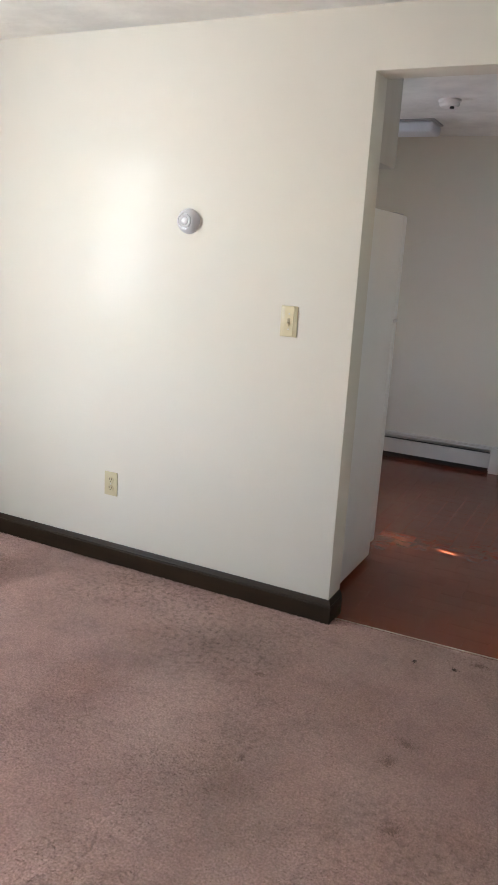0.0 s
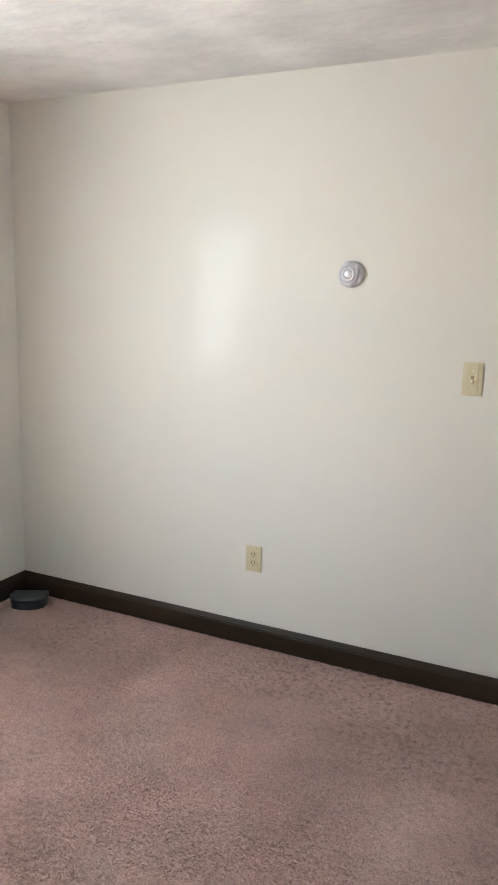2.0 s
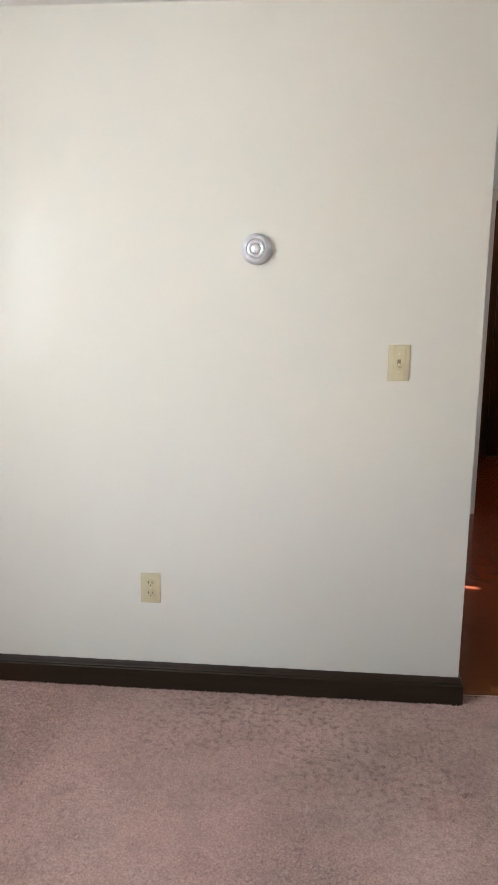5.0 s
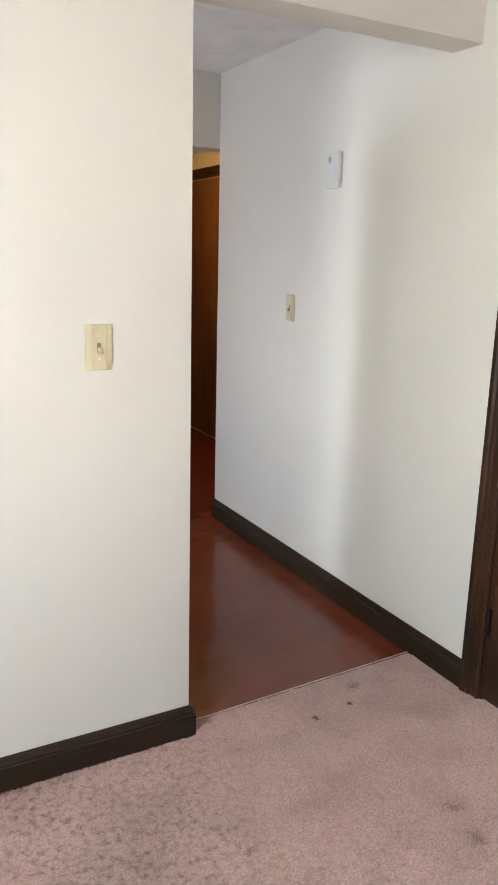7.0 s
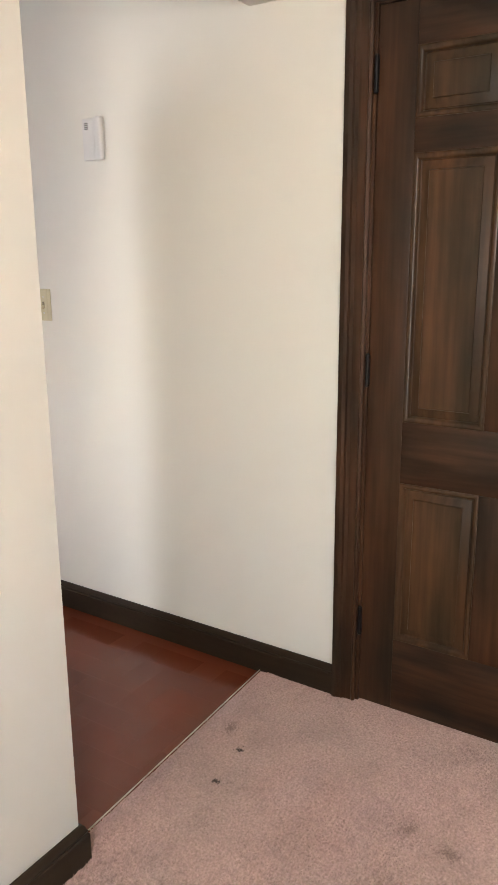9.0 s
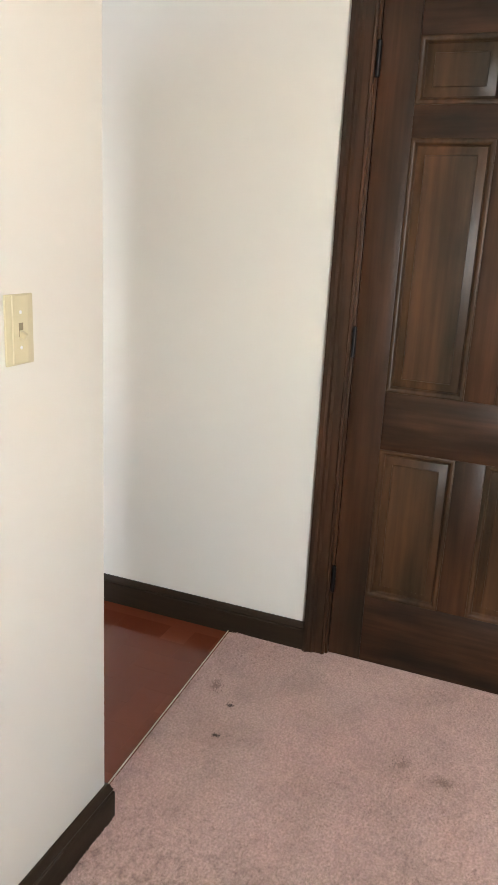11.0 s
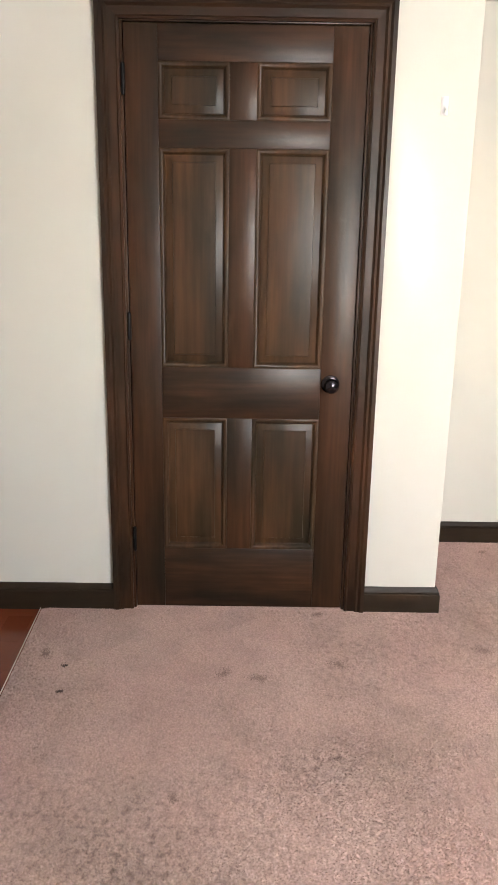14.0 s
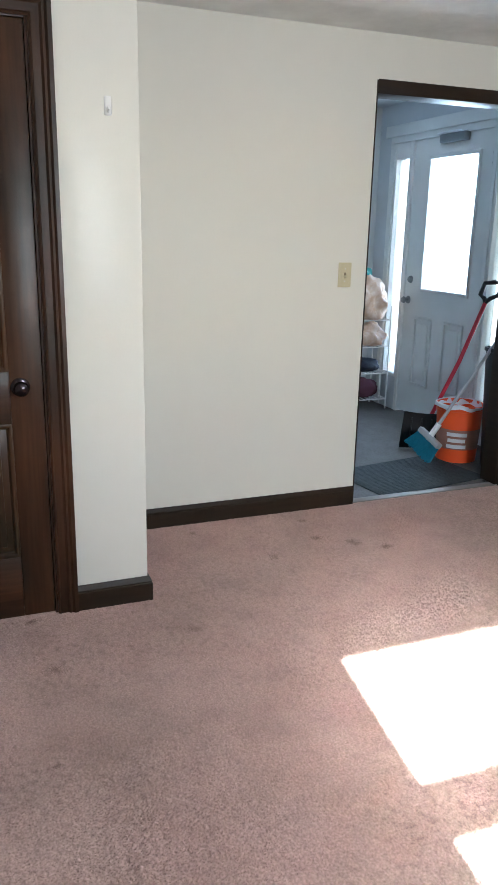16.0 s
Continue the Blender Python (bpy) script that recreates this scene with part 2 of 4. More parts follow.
BAIT = material("dark_teal_plastic", (0.022, 0.030, 0.034), 0.35, other=(0.014, 0.02, 0.024), scale=(14, 14, 14))
GROUND = material("outdoor_ground", (0.32, 0.31, 0.29), 0.9, other=(0.22, 0.22, 0.19), scale=(0.4, 0.4, 0.4), fine=8.0)
GLASS = clear_glass("window_glass")
LAMPGLOW = glowing("lamp_glass", (1.0, 0.52, 0.14), 1.5)
FIXTURE = material("fixture_diffuser", (0.72, 0.76, 0.82), 0.4, other=(0.66, 0.70, 0.76), scale=(5, 5, 5))


# ---- building helpers ----
def add_box(bm, x0, y0, z0, x1, y1, z1, bevel=0.0, seg=2):
    r = bmesh.ops.create_cube(bm, size=1.0, matrix=Matrix.LocRotScale(((x0 + x1) / 2, (y0 + y1) / 2, (z0 + z1) / 2), None,
                                                                      (abs(x1 - x0), abs(y1 - y0), abs(z1 - z0))))
    if bevel:
        edges = list({e for v in r["verts"] for e in v.link_edges})
        bmesh.ops.bevel(bm, geom=edges, offset=bevel, segments=seg, affect="EDGES", profile=0.5)
    return bm


def box(x0, y0, z0, x1, y1, z1, bevel=0.0, seg=2):
    return add_box(bmesh.new(), x0, y0, z0, x1, y1, z1, bevel, seg)


def boxes(rows, bevel=0.0):
    bm = bmesh.new()
    for r in rows:
        add_box(bm, *r, bevel)
    return bm


def slab(outline, axis, lo, hi, bevel=0.0):
    """A wall as one piece: an outline (along, up), thick from lo to hi on axis."""
    bm = bmesh.new()
    put = (lambda s, z, d: (d, s, z)) if axis == "x" else (lambda s, z, d: (s, d, z))
    a = [bm.verts.new(put(s, z, lo)) for s, z in outline]
    b = [bm.verts.new(put(s, z, hi)) for s, z in outline]
    n = len(a)
    bm.faces.new(a)
    bm.faces.new(b[::-1])
    for i in range(n):
        bm.faces.new((a[i], a[(i + 1) % n], b[(i + 1) % n], b[i]))
    bmesh.ops.recalc_face_normals(bm, faces=bm.faces)
    if bevel:
        k = 0 if axis == "x" else 1
        near = [e for e in bm.edges if all(abs(v.co[k] - lo) < 1e-6 for v in e.verts)]
        bmesh.ops.bevel(bm, geom=near, offset=bevel, segments=2, affect="EDGES", profile=0.5)
    return bm


def lathe(points, seg=32, m=None):
    """Turns (radius, height) points round z."""
    bm = bmesh.new()
    rings = []
    for r, h in points:
        if r < 1e-6:
            rings.append([bm.verts.new((0, 0, h))])
        else:
            rings.append([bm.verts.new((r * math.cos(2 * math.pi * k / seg), r * math.sin(2 * math.pi * k / seg), h)) for k in range(seg)])
    for a, b in zip(rings, rings[1:]):
        for k in range(seg):
            j = (k + 1) % seg
            f = [a[k % len(a)], a[j % len(a)], b[j % len(b)], b[k % len(b)]]
            f = list(dict.fromkeys(f))
            if len(f) > 2:
                bm.faces.new(f)
    if m:
        bm.transform(m)
    bmesh.ops.recalc_face_normals(bm, faces=bm.faces)
    return bm


def extrude(profile, p0, p1, u, v, k0=0, k1=0):
    """A moulding: profile (u, v) swept from p0 to p1; k slants the ends for mitres."""
    bm = bmesh.new()
    p0, p1, u, v = Vector(p0), Vector(p1), Vector(u), Vector(v)
    d = (p1 - p0).normalized()
    a = [bm.verts.new(p0 + u * s + v * t + d * (k0 * s)) for s, t in profile]
    b = [bm.verts.new(p1 + u * s + v * t + d * (k1 * s)) for s, t in profile]
    n = len(profile)
    for i in range(n):
        bm.faces.new((a[i], a[(i + 1) % n], b[(i + 1) % n], b[i]))
    bm.faces.new(a)
    bm.faces.new(b[::-1])
    bmesh.ops.recalc_face_normals(bm, faces=bm.faces)
    return bm


def tube(points, r, seg=10):
    """A round bar through points."""
    bm = bmesh.new()
    pts = [Vector(p) for p in points]
    rings = []
    for i, p in enumerate(pts):
        d = (pts[min(i + 1, len(pts) - 1)] - pts[max(i - 1, 0)]).normalized()
        side = d.orthogonal().normalized() if i == 0 else (side - d * side.dot(d)).normalized()
        up = d.cross(side)
        rings.append([bm.verts.new(p + (side * math.cos(2 * math.pi * k / seg) + up * math.sin(2 * math.pi * k / seg)) * r) for k in range(seg)])
    for a, b in zip(rings, rings[1:]):
        for k in range(seg):
            bm.faces.new((a[k], a[(k + 1) % seg], b[(k + 1) % seg], b[k]))
    bm.faces.new(rings[0][::-1])
    bm.faces.new(rings[-1])
    bmesh.ops.recalc_face_normals(bm, faces=bm.faces)
    return bm


def mesh_of(name, bm, mat, smooth=True):
    me = bpy.data.meshes.new(name)
    if smooth:
        for f in bm.faces:
            f.smooth = True
        for e in bm.edges:
            e.smooth = len(e.link_faces) == 2 and e.calc_face_angle(0) < 0.6
    bm.to_mesh(me)
    bm.free()
    me.materials.append(mat)
    return me


def structure(name, bm, mat, label, category):
    return tagged(new(name, mesh_of(name, bm, mat)), label, category, kind="structure")


def thing(name, at, label, category, turn=0.0, group="", kind=""):
    ob = new(name)
    ob.empty_display_size = 0.1
    ob.matrix_world = pose(*at, 0, 0, turn)
    return tagged(ob, label, category, group, kind)


def part(name, bm, mat, parent, label=""):
    ob = new(name, mesh_of(name, bm, mat))
    ob.parent = parent
    return tagged(ob, label)


# ---- plan ----
XW, XB, XE = -3.32, 0.045, 0.757      # west wall, wall with the door, entry wall
YA, YC, YS = 2.912, 1.485, -2.5       # wall with the switch, jog corner, south wall
XO = -0.929                           # end of the wall beside the kitchen opening
ZC, ZK, ZH = 2.32, 2.353, 2.25        # ceilings: living room, kitchen, hall
TH = 0.13
YN, YB, YH = 5.87, 4.735, 7.1         # kitchen end wall, end of the long wall, hall end
XH = 0.885                            # hall side wall

structure("wall_north", slab([(XW - TH, 0), (XO, 0), (XO, 2.11), (XB, 2.11), (XB, 2.6), (XW - TH, 2.6)], "y", YA, YA + TH, 0.004), PAINT,
          "off-white painted wall with wide opening to kitchen", "wall")
structure("wall_west", boxes([
    (XW - TH, YS - TH, 0, XW, 0.40, 2.6), (XW - TH, 0.40, 0, XW, 1.40, 0.952), (XW - TH, 0.40, 2.067, XW, 1.40, 2.6),
    (XW - TH, 1.40, 0, XW, YA, 2.6), (XW - TH, YA + TH, 0, XW, 4.12, 2.6), (XW - TH, 4.12, 0, XW, 4.66, 0.97),
    (XW - TH, 4.12, 2.045, XW, 4.66, 2.6), (XW - TH, 4.66, 0, XW, YN + TH, 2.6)]), PAINT, "off-white painted outer wall with windows", "wall")
structure("wall_east", slab([(YC, 0), (1.83, 0), (1.83, 2.065), (2.655, 2.065), (2.655, 0), (YB, 0), (YB, 2.6), (YC, 2.6)], "x", XB, XB + TH, 0.004),
          PAINT, "off-white painted wall around dark panelled door", "wall")
structure("wall_jog", boxes([(XB + TH, YC, 0, XE, YC + TH, 2.6)]), PAINT, "off-white painted short return wall", "wall")
structure("wall_entry", boxes([(XE, 0.17, 0, XE + TH, YC + TH, 2.6), (XE, -0.80, 2.12, XE + TH, 0.17, 2.6), (XE, YS - TH, 0, XE + TH, -0.80, 2.6)]),
          PAINT, "off-white painted wall with doorway to porch", "wall")
structure("wall_south", boxes([(XW, YS - TH, 0, XE, YS, 2.6)]), PAINT, "plain off-white painted wall", "wall")
structure("wall_kitchen_end", boxes([(XW, YN, -0.06, -0.50, YN + TH, 2.6)]), PAINT, "off-white painted kitchen wall above heater", "wall")
# the box behind door_2 is added to stop sky light leaking round its leaf
structure("wall_hall", boxes([
    (-0.50, 5.30, -0.06, -0.40, YN + TH, 2.6), (-0.50, YN + TH, -0.06, -0.40, YH + TH, 2.6), (-0.54, YB, 1.995, XB + TH, YB + 0.12, 2.6),
    (-0.40, YH, -0.06, 0.031, YH + TH, 2.6), (0.031, YH, 2.115, 0.771, YH + TH, 2.6), (0.771, YH, -0.06, XH, YH + TH, 2.6), (0.031, YH + 0.09, -0.06, 0.771, YH + TH, 2.115),
    (XH, 4.6, -0.06, XH + TH, YH + TH, 2.6), (XB + TH, 4.6, -0.06, XH, 4.72, 2.6)]), PAINT, "off-white painted hall walls, dropped header and added light block behind door", "wall")
# unseen wall, added to keep daylight out of the gaps round door_1
structure("wall_light_block", boxes([(1.0, YC + TH, 0, 1.1, 4.6, 2.6)]), PAINT, "unseen wall added behind closed door to block light", "wall")
structure("ceiling", boxes([(XW, YS, ZC, XE, YA, ZC + 0.1)]), PLASTER, "white swirl-textured plaster ceiling", "ceiling")
structure("ceiling_kitchen", boxes([(XW, YA + TH, ZK, XB, YB, ZK + 0.1), (XW, YB, ZK, -0.54, YN, ZK + 0.1), (-0.54, YB + 0.12, ZK, -0.40, 5.30, ZK + 0.1)]), PLASTER, "white textured kitchen ceiling", "ceiling")
structure("ceiling_hall", boxes([(-0.40, YB + 0.12, ZH, XH, YH, ZH + 0.1)]), PLASTER, "white hall ceiling lit warm", "ceiling")
# unseen slab, added over all rooms to shut out sun and sky
structure("sky_block_slab", boxes([(XW - 0.3, YS - 0.3, 2.62, 3.5, YH + 0.3, 2.8)]), PLASTER, "unseen slab over the rooms, added to block the sky", "roof")


def carpet_floor():
    bm = bmesh.new()
    edge = lambda x: 2.964 + (x + 0.884) * 0.042 if x > XO else YA - 0.002
    xs = [XW + (XE + TH * 0.15 - XW) * i / 120 for i in range(121)]
    ys = [i / 110 for i in range(111)]
    rows = []
    for x in xs:
        row = []
        for s in ys:
            y = YS + (edge(x) - YS) * s
            h = 0.0015 * noise.noise((x * 3.1, y * 3.1, 0)) - 0.004 * (s > 0.995)
            row.append(bm.verts.new((x, y, h)))
        rows.append(row)
    for a, b in zip(rows, rows[1:]):
        for k in range(len(ys) - 1):
            bm.faces.new((a[k], b[k], b[k + 1], a[k + 1]))
    return bm


structure("floor", carpet_floor(), CARPET, "worn dusty-pink cut-pile carpet with stains", "carpet")
def carpet_pile(n):
    """Short leaning tufts over the carpet."""
    rng = np.random.default_rng(7)
    x = rng.uniform(XW + 0.02, XE - 0.02, n)
    y = rng.uniform(YS + 0.02, 2.99, n)
    edge = np.where(x > XO + 0.01, 2.962 + (x + 0.884) * 0.042, YA - 0.018)
    keep = (y < edge) & ~((x > XB - 0.02) & (y > YC - 0.02))
    x, y = x[keep], y[keep]
    m = len(x)
    warp = np.sin(2.1 * x + 1.7 * np.sin(1.3 * y)) + np.sin(3.7 * y + 2.2 * np.sin(1.9 * x + 0.7)) + 0.7 * np.sin(9.0 * x + 3 * np.sin(7 * y)) * np.sin(8.0 * y + 2 * np.sin(6 * x))
    turn = warp * 1.1 + rng.normal(0, 0.9, m)
    lean = 0.0035 + 0.003 * rng.random(m)
    h = rng.uniform(0.0022, 0.0055, m)
    face = rng.uniform(0, 2 * np.pi, m)
    w = rng.uniform(0.0016, 0.0034, m)
    co = np.empty((m, 3, 3), np.float32)
    co[:, 0] = np.stack((x - w * np.cos(face), y - w * np.sin(face), np.full(m, -0.001)), 1)
    co[:, 1] = np.stack((x + w * np.cos(face), y + w * np.sin(face), np.full(m, -0.001)), 1)
    co[:, 2] = np.stack((x + lean * np.cos(turn), y + lean * np.sin(turn), h), 1)
    me = bpy.data.meshes.new("pile")
    me.vertices.add(3 * m)
    me.vertices.foreach_set("co", co.ravel())
    me.loops.add(3 * m)
    me.loops.foreach_set("vertex_index", np.arange(3 * m, dtype=np.int32))
    me.polygons.add(m)
    me.polygons.foreach_set("loop_start", np.arange(0, 3 * m, 3, dtype=np.int32))
    me.update(calc_edges=True)
    me.materials.append(CARPET)
    return me


pile = new("pile", carpet_pile(1450000))
pile.parent = bpy.data.objects["floor"]
tagged(pile, kind="stuff")
structure("floor_kitchen", boxes([(XW, YA - 0.05, -0.06, XB + 0.02, YB, -0.0099), (-3.3, YB, -0.06, XH, YH + 0.1, -0.0099)]), GROUT,
          "dark red brick-pattern kitchen floor", "floor")
structure("ground", boxes([(-900, -900, -0.6, 900, 900, -0.3)]), GROUND, "pale outdoor ground round the house", "ground")
# unseen slab, added to stop daylight leaking in under walls and doors
structure("foundation", boxes([(XW - TH, YS - TH, -0.4, 3.3, YH + TH, -0.062)]), GROUND, "unseen slab under the rooms, added to stop light leaks", "foundation")
structure("trim_carpet_edge", extrude([(0, 0), (0.001, 0.003), (0.003, 0.003), (0.004, 0)], (XO + 0.018, 2.9645, -0.001), (XB - 0.017, 3.004, -0.001), (0, 1, 0), (0, 0, 1)),
          STRIP, "thin worn metal edge strip beside carpet", "edge strip")

# ---- baseboards ----
BB = [(0, 0), (0.017, 0), (0.017, 0.078), (0.013, 0.082), (0.015, 0.087), (0.011, 0.092), (0.010, 0.099), (0.005, 0.106), (0, 0.106)]


def baseboard(p0, p1, n, k0=0, k1=0):
    return structure("baseboard", extrude(BB, (*p0, -0.006), (*p1, -0.006), (*n, 0), (0, 0, 1), k0, k1), BASE,
                     "dark-stained moulded wooden baseboard", "baseboard")


baseboard((XW, YA), (XO, YA), (0, -1), 1, 1)
baseboard((XO, YA), (XO, 3.035), (1, 0), -1, 0)
baseboard((XW, YS), (XW, YA), (1, 0), 1, -1)
baseboard((XB, 2.722), (XB, YB), (-1, 0), 0, 0)
baseboard((XB, YC), (XB, 1.766), (-1, 0), -1, 0)
baseboard((XB, YC), (XE, YC), (0, -1), -1, -1)
baseboard((XE, 0.175), (XE, YC), (-1, 0), 0, -1)
baseboard((XW, YS), (XE, YS), (0, 1), 1, -1)
baseboard((XE, YS), (XE, -0.80), (-1, 0), 1, 0)

# ---- panelled doors ----
CASING = [(0, 0), (0, 0.011), (0.007, 0.016), (0.012, 0.012), (0.036, 0.013), (0.044, 0.021), (0.052, 0.019), (0.060, 0.026), (0.074, 0.026), (0.076, 0)]


def raised_panel(y0, y1, z0, z1, front):
    bm = bmesh.new()
    steps = [(0.0, 0.001), (0.003, -0.0006), (0.006, -0.0008), (0.010, 0.0005), (0.014, 0.003), (0.017, 0.007), (0.0185, 0.012), (0.021, 0.0135), (0.044, 0.005), (0.0455, 0.002), (0.049, 0.0015)]
    rings = []
    for inset, depth in steps:
        a, b, c, d = y0 + inset, y1 - inset, z0 + inset, z1 - inset
        rings.append([bm.verts.new((front + depth, y, z)) for y, z in ((a, c), (b, c), (b, d), (a, d))])
    for p, q in zip(rings, rings[1:]):
        for k in range(4):
            bm.faces.new((p[k], p[(k + 1) % 4], q[(k + 1) % 4], q[k]))
    bm.faces.new(rings[-1])
    back = [bm.verts.new((front + 0.026, y, z)) for y, z in ((y0, z0), (y1, z0), (y1, z1), (y0, z1))]
    for k in range(4):
        bm.faces.new((back[k], back[(k + 1) % 4], rings[0][(k + 1) % 4], rings[0][k]))
    bm.faces.new(back[::-1])
    bmesh.ops.recalc_face_normals(bm, faces=bm.faces)
    return bm


def six_panel_leaf(parent, w, h, rows, cols, t=0.038):
    """Stiles, rails, mullions and panels. rows: panel heights (z0, z1); cols: (y0, y1)."""
    be = 0.002
    part("stile", box(0, 0, 0.008, t, cols[0][0], h, be), WOOD_V, parent)
    part("stile", box(0, cols[1][1], 0.008, t, w, h, be), WOOD_V, parent)
    zs = [0.008] + [z for r in rows for z in r] + [h]
    for a, b in zip(zs[::2], zs[1::2]):
        part("rail", box(0, cols[0][0], a, t, cols[1][1], b, be), WOOD_H, parent)
    for z0, z1 in rows:
        part("mullion", box(0.0005, cols[0][1], z0, t, cols[1][0], z1, be), WOOD_V, parent)
        for y0, y1 in cols:
            part("panel", raised_panel(y0, y1, z0, z1, 0.0), WOOD_P, parent)


def knob(parent, y, z):
    turn = pose(0, y, z, 0, -90, 0)
    k = part("door_knob", lathe([(0, 0.058), (0.012, 0.057), (0.022, 0.052), (0.027, 0.042), (0.025, 0.032), (0.016, 0.024), (0.011, 0.016), (0.011, 0.004)], 28, turn),
             BRONZE, parent, "dark bronze round knob")
    part("rosette", lathe([(0.011, 0.007), (0.026, 0.006), (0.032, 0.003), (0.033, 0.0)], 28, turn), BRONZE, k)


def panelled_door(name, at, turn, w, h, rows, cols, label):
    """Leaf, jambs, stops, mitred casing, hinges and knob; the room lies on local -x."""
    t = thing(name, at, label, "door", turn, kind="structure")
    six_panel_leaf(t, w, h, rows, cols)
    part("jamb", box(0.0, -0.018, -0.005, 0.085, -0.003, h + 0.018, 0.001), WOOD_V, t)
    part("jamb", box(0.0, w + 0.003, -0.005, 0.085, w + 0.019, h + 0.018, 0.001), WOOD_V, t)
    part("jamb", box(0.0, -0.003, h + 0.004, 0.085, w + 0.003, h + 0.018, 0.001), WOOD_H, t)
    part("door_stop", boxes([(0.040, -0.003, 0, 0.055, 0.010, h), (0.040, w - 0.010, 0, 0.055, w + 0.003, h), (0.040, 0.01, h - 0.012, 0.055, w - 0.01, h + 0.004)]), WOOD_V, t)
    part("casing", extrude(CASING, (0, -0.012, -0.006), (0, -0.012, h + 0.008), (0, -1, 0), (-1, 0, 0), 0, 1), WOOD_V, t)
    part("casing", extrude(CASING, (0, w + 0.012, -0.006), (0, w + 0.012, h + 0.008), (0, 1, 0), (-1, 0, 0), 0, 1), WOOD_V, t)
    part("casing", extrude(CASING, (0, -0.012, h + 0.008), (0, w + 0.012, h + 0.008), (0, 0, 1), (-1, 0, 0), -1, 1), WOOD_H, t)
    for z in (0.237, 1.035, 1.83):
        hinge = part("hinge", lathe([(0, 0.1), (0.004, 0.099), (0.0065, 0.096), (0.0065, 0.004), (0.004, 0.001), (0, 0)], 14, pose(-0.006, w + 0.002, z)), IRON, t, "black hinge barrel")
        part("hinge_leaf", box(-0.0015, w - 0.004, z + 0.006, 0.002, w + 0.008, z + 0.094), IRON, hinge)
    knob(t, 0.076, 0.888)
    return t


panelled_door("door_1", (XB, 1.848, 0), 0, 0.787, 2.046, [(0.249, 0.757), (0.942, 1.674), (1.761, 1.936)], [(0.112, 0.354), (0.444, 0.678)],
              "closed dark-stained six-panel wooden door with bronze knob")
panelled_door("door_2", (0.751, YH, -0.006), 90, 0.70, 2.09, [(0.25, 0.76), (0.95, 1.70), (1.79, 1.975)], [(0.10, 0.31), (0.39, 0.60)],
              "closed dark six-panel wooden door at hall end")

# ---- west window ----
def west_window(name, y0, y1, z0, z1, label):
    w = thing(name, (XW - 0.08, (y0 + y1) / 2, z0), label, "window", kind="structure")
    a, b, h = y0 - (y0 + y1) / 2, y1 - (y0 + y1) / 2, z1 - z0
    part("window_frame", boxes([(-0.05, a, 0, 0.08, a + 0.015, h), (-0.05, b - 0.015, 0, 0.08, b, h), (-0.05, a + 0.015, h - 0.015, 0.08, b - 0.015, h), (-0.05, a + 0.015, 0, 0.08, b - 0.015, 0.015)]), WOOD_V, w)
    m = h * 0.49
    for lo, hi, x, r0, r1 in ((0.015, m, 0.0, 0.03, 0.08), (m - 0.02, h - 0.015, -0.035, 0.09, 0.03)):
        s = part("sash", boxes([(x - 0.015, a + 0.015, lo, x + 0.015, a + 0.04, hi), (x - 0.015, b - 0.04, lo, x + 0.015, b - 0.015, hi),
                                (x - 0.015, a + 0.04, lo, x + 0.015, b - 0.04, lo + r0), (x - 0.015, a + 0.04, hi - r1, x + 0.015, b - 0.04, hi)]), WHITE, w)
        g = part("pane", box(x - 0.002, a + 0.04, lo + r0, x + 0.002, b - 0.04, hi - r1), GLASS, s)
        g.visible_shadow = False
    part("window_sill", box(0.03, a - 0.08, -0.03, 0.14, b + 0.08, 0.002, 0.006), WOOD_H, w)
    f = [extrude(CASING, (0.08, a, 0.002), (0.08, a, h), (0, -1, 0), (1, 0, 0), 0, 1), extrude(CASING, (0.08, b, 0.002), (0.08, b, h), (0, 1, 0), (1, 0, 0), 0, 1)]
    for c in f:
        part("casing", c, WOOD_V, w)
    part("casing", extrude(CASING, (0.08, a, h), (0.08, b, h), (0, 0, 1), (1, 0, 0), -1, 1), WOOD_H, w)
    return w


west_window("window_1", 0.40, 1.40, 0.952, 2.067, "sunlit double-hung window with dark wooden trim")
kitchen_window = west_window("window_2", 4.12, 4.66, 0.97, 2.045, "kitchen double-hung window with dark trim and added sun-blocking curtain")
# unseen short curtain added across the upper sash to block sun, its two halves parted a little near the top for a slit
part("curtain", boxes([(0.085, -0.26, 0.55, 0.093, 0.0, 1.06)]), NAVY, kitchen_window, "unseen dark curtain added to block sun")
part("curtain", boxes([(0.085, 0.022, 0.55, 0.093, 0.26, 1.06), (0.085, 0.0, 0.55, 0.093, 0.022, 0.87)]), NAVY, kitchen_window, "unseen dark curtain added to block sun")

# ---- wall fittings ----
def switch_plate(name, at, turn, label):
    """A plate on a wall; its back is on the local y = 0 plane and it faces -y."""
    t = thing(name, at, label, "light switch", turn)
    bm = box(-0.036, -0.005, -0.060, 0.036, 0.0, 0.060, 0.0025, 2)
    add_box(bm, -0.020, -0.0068, -0.058, 0.020, -0.004, 0.058, 0.001, 1)
    part("cover_plate", bm, IVORY, t)
    part("toggle_slot", box(-0.0055, -0.0072, -0.012, 0.0055, -0.005, 0.012), SLOT, t, "shaded toggle slot")
    tg = box(-0.0045, -0.020, -0.006, 0.0045, -0.004, 0.006, 0.0015, 1)
    tg.transform(pose(0, 0, -0.003, 28, 0, 0))
    part("toggle", tg, IVORY, t)
    for z in (-0.030, 0.030):
        part("screw", lathe([(0, 0.0015), (0.0028, 0.001), (0.0032, 0)], 12, pose(0, -0.0066, z, 90, 0, 0)), SILVER, t)
    return t


